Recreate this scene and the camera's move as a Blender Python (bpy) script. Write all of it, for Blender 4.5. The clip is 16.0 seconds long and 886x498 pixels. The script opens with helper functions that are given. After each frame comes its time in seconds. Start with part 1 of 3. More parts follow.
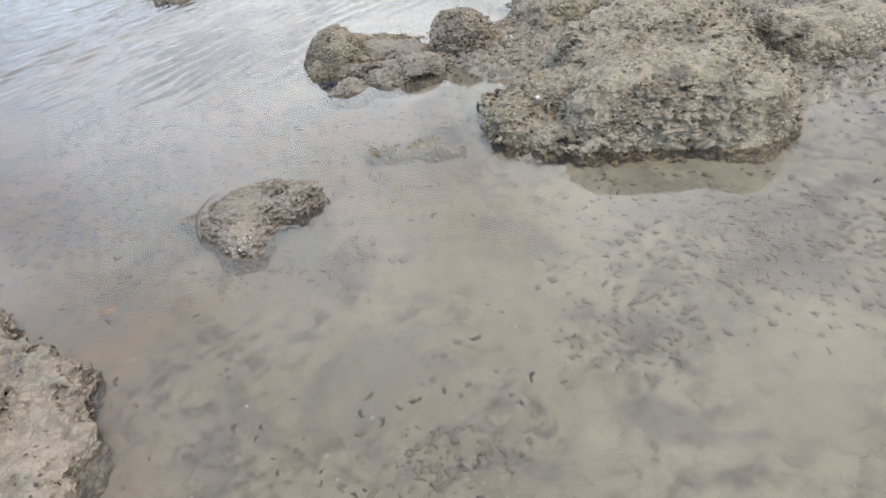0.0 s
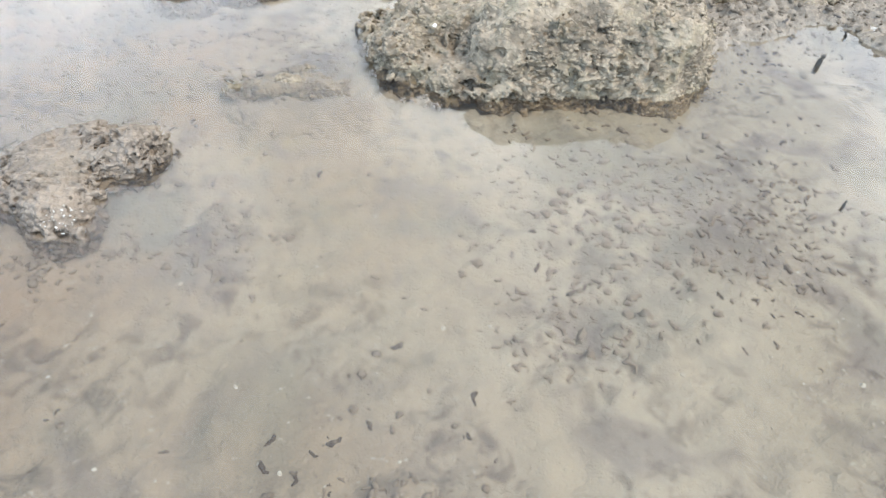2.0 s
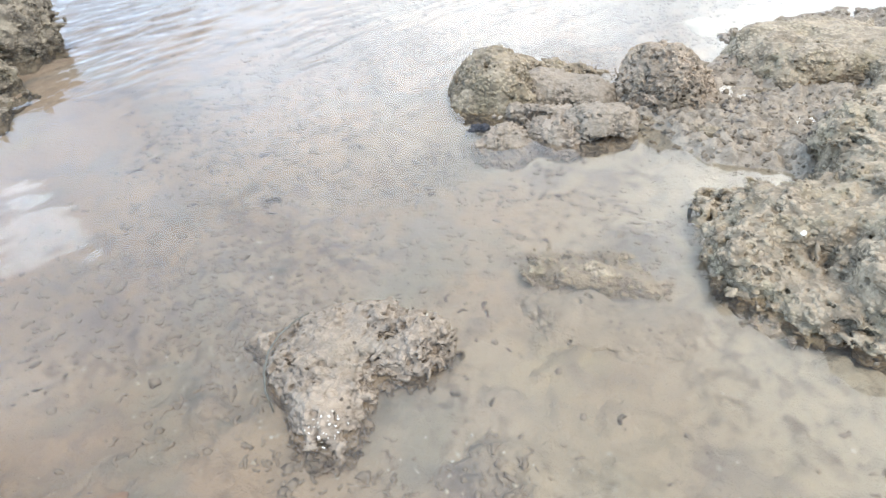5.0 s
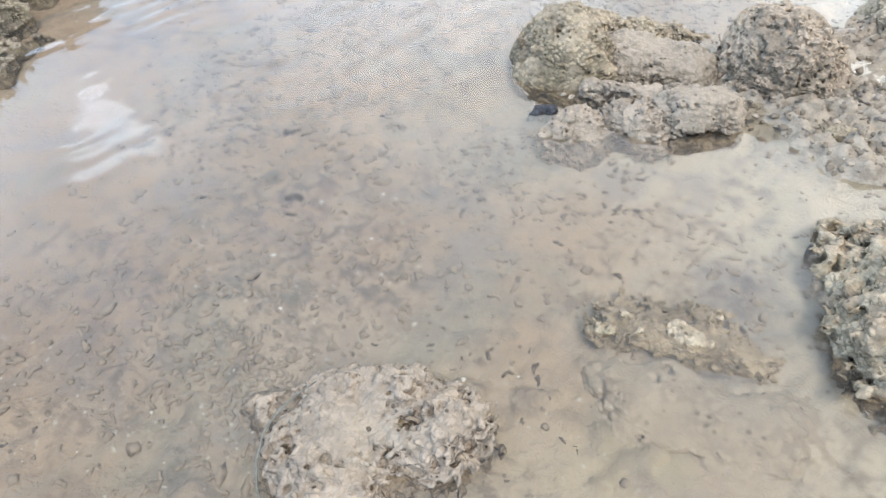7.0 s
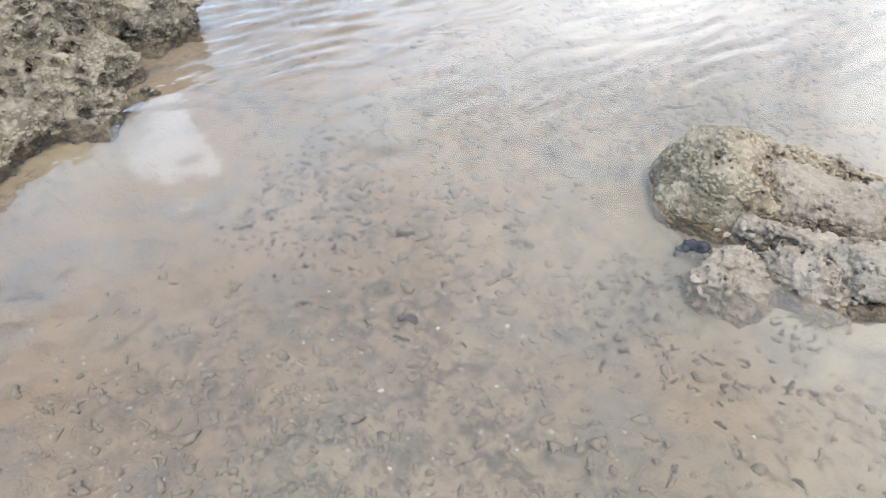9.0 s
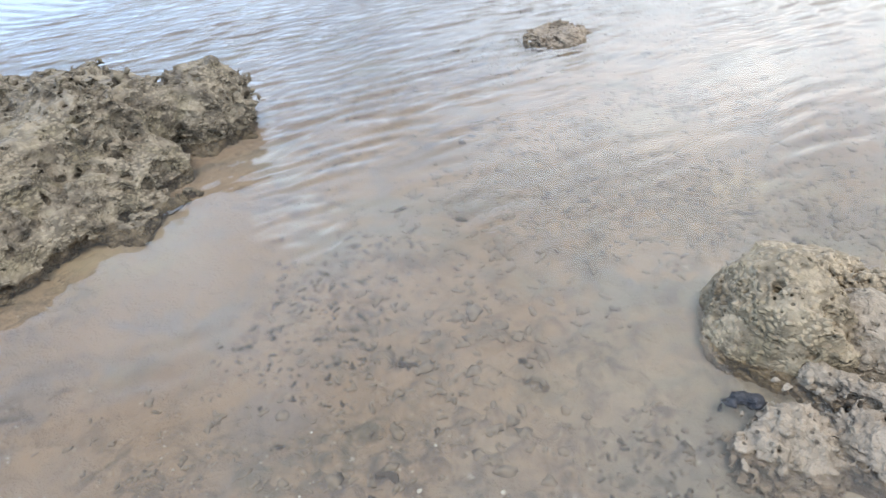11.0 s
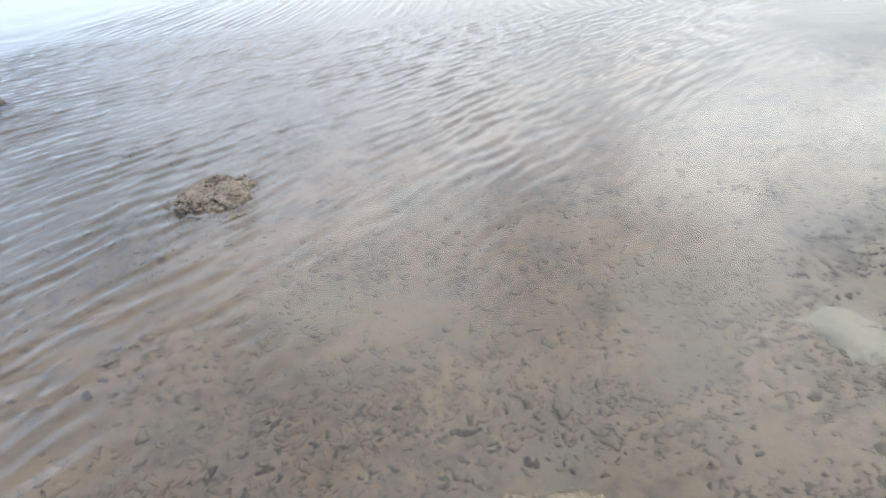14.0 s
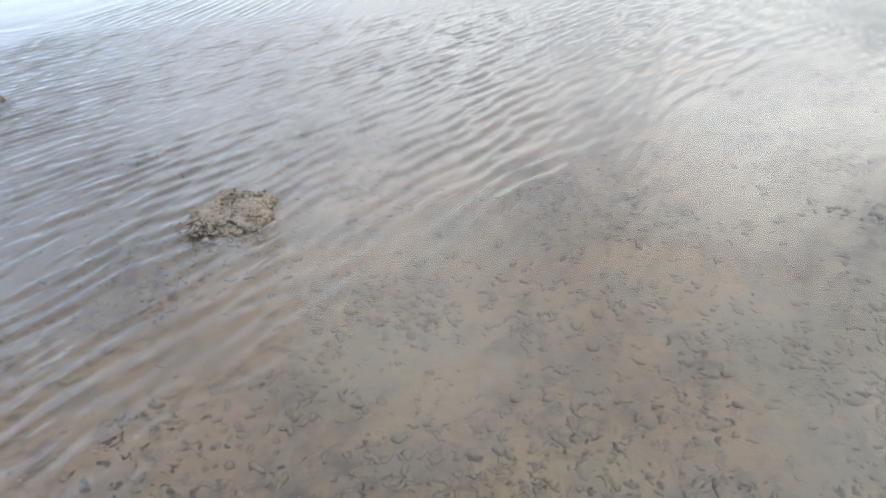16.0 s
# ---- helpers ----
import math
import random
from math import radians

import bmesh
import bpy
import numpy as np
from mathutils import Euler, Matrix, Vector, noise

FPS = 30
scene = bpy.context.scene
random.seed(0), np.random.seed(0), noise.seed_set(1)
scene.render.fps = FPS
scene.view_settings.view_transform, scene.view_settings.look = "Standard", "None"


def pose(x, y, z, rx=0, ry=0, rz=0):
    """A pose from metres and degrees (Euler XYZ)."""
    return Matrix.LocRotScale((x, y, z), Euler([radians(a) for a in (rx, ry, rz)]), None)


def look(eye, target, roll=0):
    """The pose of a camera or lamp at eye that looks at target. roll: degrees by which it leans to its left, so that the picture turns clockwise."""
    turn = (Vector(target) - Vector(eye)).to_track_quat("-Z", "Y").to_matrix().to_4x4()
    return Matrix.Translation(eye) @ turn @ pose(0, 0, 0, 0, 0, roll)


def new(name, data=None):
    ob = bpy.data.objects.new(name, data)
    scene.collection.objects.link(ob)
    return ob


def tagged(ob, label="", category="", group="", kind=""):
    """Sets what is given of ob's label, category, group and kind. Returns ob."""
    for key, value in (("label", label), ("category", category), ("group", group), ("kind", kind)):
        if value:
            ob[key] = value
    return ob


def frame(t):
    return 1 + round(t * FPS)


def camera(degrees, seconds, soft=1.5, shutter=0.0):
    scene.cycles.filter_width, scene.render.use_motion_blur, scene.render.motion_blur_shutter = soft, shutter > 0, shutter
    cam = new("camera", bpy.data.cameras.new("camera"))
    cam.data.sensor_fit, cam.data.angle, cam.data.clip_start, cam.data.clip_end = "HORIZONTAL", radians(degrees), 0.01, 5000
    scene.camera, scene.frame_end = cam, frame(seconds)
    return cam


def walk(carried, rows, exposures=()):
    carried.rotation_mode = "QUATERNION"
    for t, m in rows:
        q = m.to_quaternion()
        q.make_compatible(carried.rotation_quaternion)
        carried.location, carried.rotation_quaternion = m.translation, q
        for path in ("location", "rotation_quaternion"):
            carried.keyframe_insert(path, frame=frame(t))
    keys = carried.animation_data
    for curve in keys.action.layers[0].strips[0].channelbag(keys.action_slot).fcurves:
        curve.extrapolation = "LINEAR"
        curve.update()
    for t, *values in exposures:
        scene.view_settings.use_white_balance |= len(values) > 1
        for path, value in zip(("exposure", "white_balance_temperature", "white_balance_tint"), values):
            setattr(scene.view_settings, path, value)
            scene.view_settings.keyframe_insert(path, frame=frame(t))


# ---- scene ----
cam = camera(69.1, 16.0)
PATH = [
    (0, (0.006, 0.051, 1.363), (0.031, 1.692, 0.220), -6.9),
    (0.5, (0.045, 0.023, 1.343), (0.097, 1.658, 0.193), -5.5),
    (1, (0.075, 0.105, 1.306), (0.349, 1.658, 0.075), -3.9),
    (1.5, (-0.067, 0.393, 1.277), (0.343, 1.823, -0.060), -0.6),
    (2, (-0.172, 0.572, 1.281), (0.333, 1.935, -0.093), 5.1),
    (2.5, (-0.265, 0.656, 1.327), (0.108, 2.145, 0.045), 4.6),
    (3, (-0.299, 0.755, 1.315), (-0.229, 2.282, 0.025), 2.2),
    (3.5, (-0.202, 0.956, 1.323), (-0.570, 2.461, 0.058), -3.9),
    (4, (-0.145, 1.035, 1.344), (-0.586, 2.577, 0.150), -5.7),
    (4.2, (-0.140, 1.064, 1.345), (-0.552, 2.622, 0.161), -5.4),
    (6.3, (-0.483, 1.501, 1.334), (-0.615, 3.015, 0.033), 0.8),
    (6.5, (-0.450, 1.558, 1.313), (-0.649, 3.035, -0.021), -0.8),
    (7, (-0.320, 1.765, 1.347), (-0.719, 3.142, -0.047), -3.9),
    (7.5, (-0.304, 1.817, 1.339), (-0.777, 3.153, -0.072), -3.7),
    (8, (-0.398, 1.826, 1.325), (-0.978, 3.127, -0.079), -1.6),
    (8.5, (-0.578, 1.944, 1.317), (-1.158, 3.249, -0.084), 1.9),
    (9, (-0.702, 2.057, 1.357), (-1.244, 3.497, 0.079), 0.4),
    (9.2, (-0.742, 2.087, 1.364), (-1.279, 3.575, 0.141), 2.2),
    (11.3, (-0.510, 2.512, 1.380), (-1.405, 3.916, 0.273), -5.5),
    (11.5, (-0.502, 2.535, 1.378), (-1.349, 3.957, 0.255), -4.9),
    (12, (-0.573, 2.757, 1.389), (-1.230, 4.295, 0.293), -2.7),
    (12.5, (-0.674, 3.071, 1.392), (-1.246, 4.610, 0.251), -5.7),
    (13, (-0.723, 3.132, 1.460), (-1.095, 4.766, 0.367), -2.2),
    (13.5, (-0.697, 3.204, 1.486), (-0.970, 4.908, 0.477), -1.7),
    (14, (-0.541, 3.437, 1.490), (-0.695, 5.190, 0.540), -4.3),
    (14.5, (-0.389, 3.632, 1.555), (-0.531, 5.413, 0.656), -8.6),
    (15, (-0.354, 3.651, 1.542), (-0.480, 5.432, 0.640), -9.6),
    (15.5, (-0.469, 3.730, 1.512), (-0.648, 5.486, 0.573), -7.7),
    (16, (-0.768, 3.943, 1.488), (-0.953, 5.670, 0.496), -4.7),
]
EXPOSURES = [(0, 0.13), (2.0, 0.64), (3.5, 0.75), (7, 0.79), (9, 0.70), (11.5, 0.43), (12.5, 0.31), (13.5, 0.27), (14.5, -0.20), (16, 0.0)]
walk(cam, [(t, look(eye, target, roll)) for t, eye, target, roll in PATH], EXPOSURES)

CLOUD_LIGHT, CLOUD_GREY = (2.3, 2.4, 2.5), (1.25, 1.42, 1.65)   # the clouds' light and dark tones
SKY_FAR, SKY_SUN = 1.0, 2.05             # the dome's strength away from and towards the sun
SKY_BLUE = (0.74, 0.98, 1.32)            # the tint of the sky away from the sun
FINE, WAVE, CHOP = 0.0135, 0.0040, 0.0014  # the bed's grid, the ripples' height and the chop on them, in metres

# ---------------------------------------------------------------- sky and sun
SUN_AZ, SUN_EL = 148.0, 57.0           # degrees, from +y towards +x
sun = new("sun", bpy.data.lights.new("sun", "SUN"))
sun.data.energy, sun.data.angle, sun.data.color = 1.9, radians(18), (1.0, 0.95, 0.88)
sun_dir = Vector((math.sin(radians(SUN_AZ)) * math.cos(radians(SUN_EL)), math.cos(radians(SUN_AZ)) * math.cos(radians(SUN_EL)), math.sin(radians(SUN_EL))))
sun.matrix_world = look(Vector((0, 3, 0)) + sun_dir * 30, (0, 3, 0))

world = bpy.data.worlds.new("world")
scene.world = world
world.use_nodes = True


class Nodes:
    """A small wrapper to write node trees in a line each."""

    def __init__(self, tree):
        self.tree = tree
        tree.nodes.clear()

    def put(self, kind, inputs=(), **props):
        n = self.tree.nodes.new(kind)
        for k, v in props.items():
            setattr(n, k, v)
        for k, v in dict(inputs).items():
            if isinstance(v, bpy.types.NodeSocket):
                self.tree.links.new(v, n.inputs[k])
            else:
                n.inputs[k].default_value = v
        return n

    def math(self, op, a, b=0.0, clamp=False):
        return self.put("ShaderNodeMath", {0: a, 1: b}, operation=op, use_clamp=clamp).outputs[0]

    def noise(self, vec, scale, detail=4.0, rough=0.55, distort=0.0):
        return self.put("ShaderNodeTexNoise", {"Vector": vec, "Scale": scale, "Detail": detail, "Roughness": rough, "Distortion": distort}).outputs[0]

    def step(self, x, lo, hi, to0=0.0, to1=1.0):
        return self.put("ShaderNodeMapRange", {"Value": x, "From Min": lo, "From Max": hi, "To Min": to0, "To Max": to1}, interpolation_type="SMOOTHSTEP").outputs[0]

    def mix(self, f, a, b):
        n = self.put("ShaderNodeMix", {0: f}, data_type="RGBA")
        for i, v in ((6, a), (7, b)):
            if isinstance(v, bpy.types.NodeSocket):
                self.tree.links.new(v, n.inputs[i])
            else:
                n.inputs[i].default_value = (*v, 1.0)
        return n.outputs[2]


w = Nodes(world.node_tree)
way = w.put("ShaderNodeTexCoord").outputs["Generated"]
sky = w.put("ShaderNodeTexSky", sky_type="NISHITA", sun_disc=False, sun_elevation=radians(SUN_EL), sun_rotation=radians(SUN_AZ), air_density=1.0, dust_density=1.5).outputs[0]
clear = w.put("ShaderNodeVectorMath", {0: sky, 3: 0.11}, operation="SCALE").outputs[0]
high = w.put("ShaderNodeSeparateXYZ", {0: way}).outputs[2]
cover = w.math("MAXIMUM", w.step(w.noise(way, 2.1, 5.0, 0.5, 0.5), 0.30, 0.62), w.step(high, 0.35, 0.05))
thick = w.step(w.noise(way, 3.4, 4.0, 0.5, 0.3), 0.25, 0.8)
cloud = w.mix(w.step(high, 0.06, 0.32), (1.75, 1.88, 2.0), w.mix(thick, CLOUD_LIGHT, CLOUD_GREY))
dome = w.mix(w.math("MULTIPLY", cover, 0.93), clear, cloud)
# one bright white cloud low in the sky, sharply edged, and the brighter haze on the sun's side
puff_dir = (math.sin(radians(-46)) * math.cos(radians(28.5)), math.cos(radians(-46)) * math.cos(radians(28.5)), math.sin(radians(28.5)))
wob = w.put("ShaderNodeVectorMath", {0: way, 1: w.put("ShaderNodeVectorMath", {0: w.put("ShaderNodeTexNoise", {"Vector": way, "Scale": 24.0, "Detail": 3.0}).outputs[1], 3: 0.14}, operation="SCALE").outputs[0]}, operation="ADD").outputs[0]
off = w.put("ShaderNodeVectorMath", {0: wob, 1: tuple(c + 0.07 for c in puff_dir)}, operation="SUBTRACT").outputs[0]
near_puff = w.put("ShaderNodeVectorMath", {0: w.put("ShaderNodeVectorMath", {0: off, 1: (1.0, 1.0, 1.5)}, operation="MULTIPLY").outputs[0]}, operation="LENGTH").outputs["Value"]
dome = w.mix(w.step(near_puff, 0.062, 0.054), dome, (3.9, 3.85, 3.8))
side = w.put("ShaderNodeVectorMath", {0: way, 1: (math.sin(radians(40)), math.cos(radians(40)), 0.0)}, operation="DOT_PRODUCT").outputs["Value"]
glow = w.math("ADD", SKY_FAR, w.math("MULTIPLY", w.step(side, 0.0, 0.95, 0.0, SKY_SUN - SKY_FAR), w.step(high, 0.10, 0.36, 0.10, 1.0)))
glow = w.math("MULTIPLY", w.math("MULTIPLY", glow, w.step(high, 0.05, 0.45, 1.12, 0.95)), w.step(high, 0.5, 0.95, 1.0, 0.38))
tint = w.mix(w.step(side, -0.3, 0.85), SKY_BLUE, (1.02, 1.0, 0.97))
dome = w.put("ShaderNodeVectorMath", {0: w.put("ShaderNodeVectorMath", {0: dome, 1: tint}, operation="MULTIPLY").outputs[0], 3: glow}, operation="SCALE").outputs[0]
w.put("ShaderNodeOutputWorld", {0: w.put("ShaderNodeBackground", {0: dome, 1: 1.0}).outputs[0]})


# ---------------------------------------------------------------- materials
def material(name):
    m = bpy.data.materials.new(name)
    m.use_nodes = True
    return m, Nodes(m.node_tree)


def place_of(n):
    return n.put("ShaderNodeNewGeometry").outputs["Position"]


def finish(n, color, rough, height, bump, spec=0.35, dist=0.01):
    nm = n.put("ShaderNodeBump", {"Strength": bump, "Distance": dist, "Height": height}).outputs[0]
    b = n.put("ShaderNodeBsdfPrincipled", {"Base Color": color, "Roughness": rough, "Normal": nm, "Specular IOR Level": spec})
    n.put("ShaderNodeOutputMaterial", {0: b.outputs[0]})


def rock_material(name, light, dark, moss, moss_amount=0.35, sand=0.5, relief=1.0):
    """Crumbling reef limestone: tan and grey patches, algae film, rounded crumbs, small bored pores, shade painted in
    the gaps and pores, sand lodged on what faces up.
    """
    m, n = material(name)
    p = place_of(n)
    big, mid, fine = n.noise(p, 3.1, 4), n.noise(p, 17, 5, 0.6), n.noise(p, 120, 3, 0.6)
    wob = n.put("ShaderNodeVectorMath", {0: n.put("ShaderNodeTexNoise", {"Vector": p, "Scale": 26.0, "Detail": 3.0}).outputs[1], 3: 0.035}, operation="SCALE").outputs[0]
    bent = n.put("ShaderNodeVectorMath", {0: n.put("ShaderNodeVectorMath", {0: p, 1: (1.0, 1.0, 1.5)}, operation="MULTIPLY").outputs[0], 1: wob}, operation="ADD").outputs[0]
    crumb = n.put("ShaderNodeTexVoronoi", {"Vector": bent, "Scale": 44.0}, feature="F1").outputs[0]
    grit = n.put("ShaderNodeTexVoronoi", {"Vector": bent, "Scale": 105.0}, feature="F1").outputs[0]
    col = n.mix(n.step(n.math("ADD", n.math("MULTIPLY", mid, 0.5), n.math("MULTIPLY", n.noise(p, 5.5, 3, 0.5), 0.5)), 0.36, 0.58), dark, light)
    col = n.mix(n.math("MULTIPLY", n.step(n.noise(p, 6.5, 4, 0.6, 0.4), 0.46, 0.66), moss_amount), col, moss)
    up = n.put("ShaderNodeSeparateXYZ", {0: n.put("ShaderNodeNewGeometry").outputs["Normal"]}).outputs[2]
    lodged = n.math("MULTIPLY", n.step(n.math("ADD", up, n.math("MULTIPLY", big, 0.6)), 0.90, 1.22), sand)
    col = n.mix(lodged, col, SAND)
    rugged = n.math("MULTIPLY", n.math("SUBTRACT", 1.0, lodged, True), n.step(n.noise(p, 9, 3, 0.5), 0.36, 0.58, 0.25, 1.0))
    # Creases between crumbs: their shade is painted as a darker rock colour.
    gap_shade = n.math("MULTIPLY", n.step(crumb, 0.40, 0.60), rugged)
    col = n.mix(n.math("MULTIPLY", gap_shade, 0.7), col, tuple(c * 0.42 for c in dark))
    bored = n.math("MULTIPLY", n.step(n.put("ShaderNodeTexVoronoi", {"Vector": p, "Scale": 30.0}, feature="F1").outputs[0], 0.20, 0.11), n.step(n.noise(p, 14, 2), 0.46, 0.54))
    # Shade inside the bored pores is put into the colour as well.
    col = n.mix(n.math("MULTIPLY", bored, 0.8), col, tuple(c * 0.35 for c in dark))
    h = n.math("MULTIPLY", n.math("MULTIPLY", n.step(crumb, 0.1, 0.65, 1.0, 0.0), 0.6), rugged)
    h = n.math("ADD", h, n.math("MULTIPLY", n.step(grit, 0.1, 0.7, 1.0, 0.0), 0.16))
    h = n.math("ADD", h, n.math("MULTIPLY", n.noise(p, 31, 4, 0.6, 0.5), 0.5))
    h = n.math("SUBTRACT", h, n.math("MULTIPLY", bored, 0.5))
    h = n.math("ADD", h, n.math("MULTIPLY", fine, 0.15))
    finish(n, col, n.step(mid, 0.2, 0.8, 0.62, 0.92), h, relief, 0.25, 0.014)
    return m


SAND = (0.285, 0.225, 0.163)
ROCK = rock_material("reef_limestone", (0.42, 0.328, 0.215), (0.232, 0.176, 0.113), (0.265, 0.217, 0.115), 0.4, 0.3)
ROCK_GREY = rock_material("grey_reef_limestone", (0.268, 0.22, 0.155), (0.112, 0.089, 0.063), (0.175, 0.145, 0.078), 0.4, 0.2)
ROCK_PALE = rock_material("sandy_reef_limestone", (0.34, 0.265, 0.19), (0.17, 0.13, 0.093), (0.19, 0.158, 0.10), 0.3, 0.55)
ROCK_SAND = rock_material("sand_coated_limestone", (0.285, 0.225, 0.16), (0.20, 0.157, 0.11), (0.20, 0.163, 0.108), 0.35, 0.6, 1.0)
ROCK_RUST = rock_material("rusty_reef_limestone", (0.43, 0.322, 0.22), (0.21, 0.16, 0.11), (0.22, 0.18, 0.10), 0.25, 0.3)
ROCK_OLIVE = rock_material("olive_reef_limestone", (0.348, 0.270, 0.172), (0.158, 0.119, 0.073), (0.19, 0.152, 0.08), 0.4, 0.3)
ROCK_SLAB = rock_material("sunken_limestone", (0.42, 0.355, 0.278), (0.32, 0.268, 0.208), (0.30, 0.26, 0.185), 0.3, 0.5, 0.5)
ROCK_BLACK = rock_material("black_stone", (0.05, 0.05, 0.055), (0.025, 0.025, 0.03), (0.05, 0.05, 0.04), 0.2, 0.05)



def bed_material():
    """Silty sand, paler inshore and browner outwards, with grey and green films, debris stains, and crusted rock on the dry flat."""
    m, n = material("silty_sand")
    p = place_of(n)
    xyz = n.put("ShaderNodeSeparateXYZ", {0: p})
    broad, mid, fine = n.noise(p, 0.6, 3, 0.5, 0.3), n.noise(p, 2.6, 5, 0.6, 0.5), n.noise(p, 70, 5, 0.7)
    outward = n.math("ADD", broad, n.math("ADD", n.math("MULTIPLY", xyz.outputs[0], -0.16), n.math("MULTIPLY", n.step(xyz.outputs[1], 3.2, 6.0), 0.20)))
    col = n.mix(n.step(outward, 0.38, 0.74), BED_PALE, BED_BROWN)
    outer = n.math("ADD", n.math("MULTIPLY", xyz.outputs[0], -0.816), n.math("ADD", n.math("MULTIPLY", xyz.outputs[1], 0.578), -4.72))
    col = n.mix(n.math("MULTIPLY", n.step(n.math("ADD", outer, broad), 0.7, 2.4), 0.8), col, BED_OUTER)
    col = n.mix(n.math("MULTIPLY", n.step(mid, 0.50, 0.64), 0.7), col, BED_GREY)
    col = n.mix(n.math("MULTIPLY", n.step(n.noise(p, 9.0, 5, 0.65, 0.7), 0.50, 0.66), 0.2), col, BED_DARK)
    col = n.mix(n.math("MULTIPLY", n.step(n.noise(p, 1.4, 4, 0.6, 0.8), 0.50, 0.66), 0.6), col, BED_GREEN)
    stain = n.math("MULTIPLY", n.step(n.noise(p, 15, 6, 0.65, 0.5), 0.48, 0.64), n.step(n.noise(p, 2.2, 3, 0.5), 0.42, 0.6))
    col = n.mix(n.math("MULTIPLY", stain, 0.6), col, BED_DARK)
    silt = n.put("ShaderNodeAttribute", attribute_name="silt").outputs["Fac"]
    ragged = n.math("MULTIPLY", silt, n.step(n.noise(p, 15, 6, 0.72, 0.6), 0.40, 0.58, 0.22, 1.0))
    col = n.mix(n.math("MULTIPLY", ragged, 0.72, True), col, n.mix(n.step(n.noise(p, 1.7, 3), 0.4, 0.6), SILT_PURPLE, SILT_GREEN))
    # yellow films, plus the boulder's reflection tint painted on the bed
    film = n.put("ShaderNodeAttribute", attribute_name="film").outputs["Fac"]
    col = n.mix(n.math("MULTIPLY", film, n.step(n.noise(p, 7, 4, 0.6), 0.35, 0.6, 0.3, 0.8)), col, (0.44, 0.37, 0.24))
    col = n.mix(n.math("MULTIPLY", n.step(fine, 0.56, 0.72), 0.4), col, (0.13, 0.11, 0.085))
    col = n.mix(n.math("MULTIPLY", n.step(n.noise(p, 48, 3, 0.5), 0.66, 0.72), 0.6), col, (0.52, 0.48, 0.40))
    crust = n.mix(n.step(n.noise(p, 21, 5, 0.65), 0.38, 0.62), (0.185, 0.146, 0.104), (0.335, 0.268, 0.193))
    dry = n.step(xyz.outputs[2], -0.025, 0.02)
    col = n.mix(n.math("MULTIPLY", dry, 0.85), col, crust)
    h = n.math("ADD", n.math("MULTIPLY", n.noise(p, 24, 5, 0.65, 0.3), 1.3), n.math("MULTIPLY", fine, 0.4))
    finish(n, col, 0.85, h, 0.9, 0.2, 0.016)
    return m


BED_PALE, BED_BROWN = (0.465, 0.405, 0.312), (0.375, 0.278, 0.196)
BED_OUTER = (0.25, 0.222, 0.205)
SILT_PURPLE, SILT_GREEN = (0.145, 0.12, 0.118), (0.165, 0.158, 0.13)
BED_GREY, BED_GREEN, BED_DARK = (0.28, 0.24, 0.21), (0.27, 0.255, 0.205), (0.135, 0.11, 0.092)
BED = bed_material()


def water_material():
    """A skin of water: below it clear but for a little suspended silt, above it a true Fresnel mirror."""
    m, n = material("shallow_water")
    p = place_of(n)
    xyz = n.put("ShaderNodeSeparateXYZ", {0: p})
    x, y = xyz.outputs[0], xyz.outputs[1]
    mul, add = (lambda a, b: n.math("MULTIPLY", a, b)), (lambda a, b: n.math("ADD", a, b))
    across, along = add(mul(x, 0.82), mul(y, -0.57)), add(mul(x, 0.57), mul(y, 0.82))
    out = add(add(mul(x, -0.816), mul(y, 0.578)), -4.72)
    wind = n.step(add(out, mul(n.noise(p, 1.1, 2), 1.2)), -0.3, 1.1, 0.02, 1.0)
    crests = n.noise(n.put("ShaderNodeCombineXYZ", {0: mul(across, 15.0), 1: mul(along, 4.5)}).outputs[0], 1.0, 2.0, 0.5, 0.5)
    h = add(mul(mul(crests, wind), CHOP), mul(n.noise(p, 5.0, 2, 0.45, 0.4), 0.0013))
    nm = n.put("ShaderNodeBump", {"Strength": 1.0, "Distance": 1.0, "Height": h}).outputs[0]
    mirror = n.put("ShaderNodeFresnel", {"IOR": 1.34, "Normal": nm}).outputs[0]
    gloss = n.put("ShaderNodeBsdfGlossy", {"Roughness": 0.02, "Normal": nm}).outputs[0]
    clear = n.put("ShaderNodeBsdfTransparent", {0: WATER_TINT}).outputs[0]
    silt = n.put("ShaderNodeBsdfDiffuse", {0: SILT}).outputs[0]
    below = n.put("ShaderNodeMixShader", {0: n.step(n.noise(p, 0.9, 3, 0.5, 0.5), 0.3, 0.7, 0.02, 0.06), 1: clear, 2: silt}).outputs[0]
    n.put("ShaderNodeOutputMaterial", {0: n.put("ShaderNodeMixShader", {0: mirror, 1: below, 2: gloss}).outputs[0]})
    return m


WATER_TINT, SILT = (0.95, 0.94, 0.90, 1.0), (0.62, 0.60, 0.56, 1.0)
WATER = water_material()


def plain_material(name, a, b, scale, rough=0.6, bump=0.3):
    m, n = material(name)
    p = place_of(n)
    f = n.noise(p, scale, 5, 0.6)
    tone = n.math("ADD", f, n.math("MULTIPLY", n.math("SUBTRACT", n.put("ShaderNodeObjectInfo").outputs["Random"], 0.5), 0.5))
    finish(n, n.mix(n.step(tone, 0.25, 0.75), a, b), rough, f, bump, 0.3, 0.004)
    return m


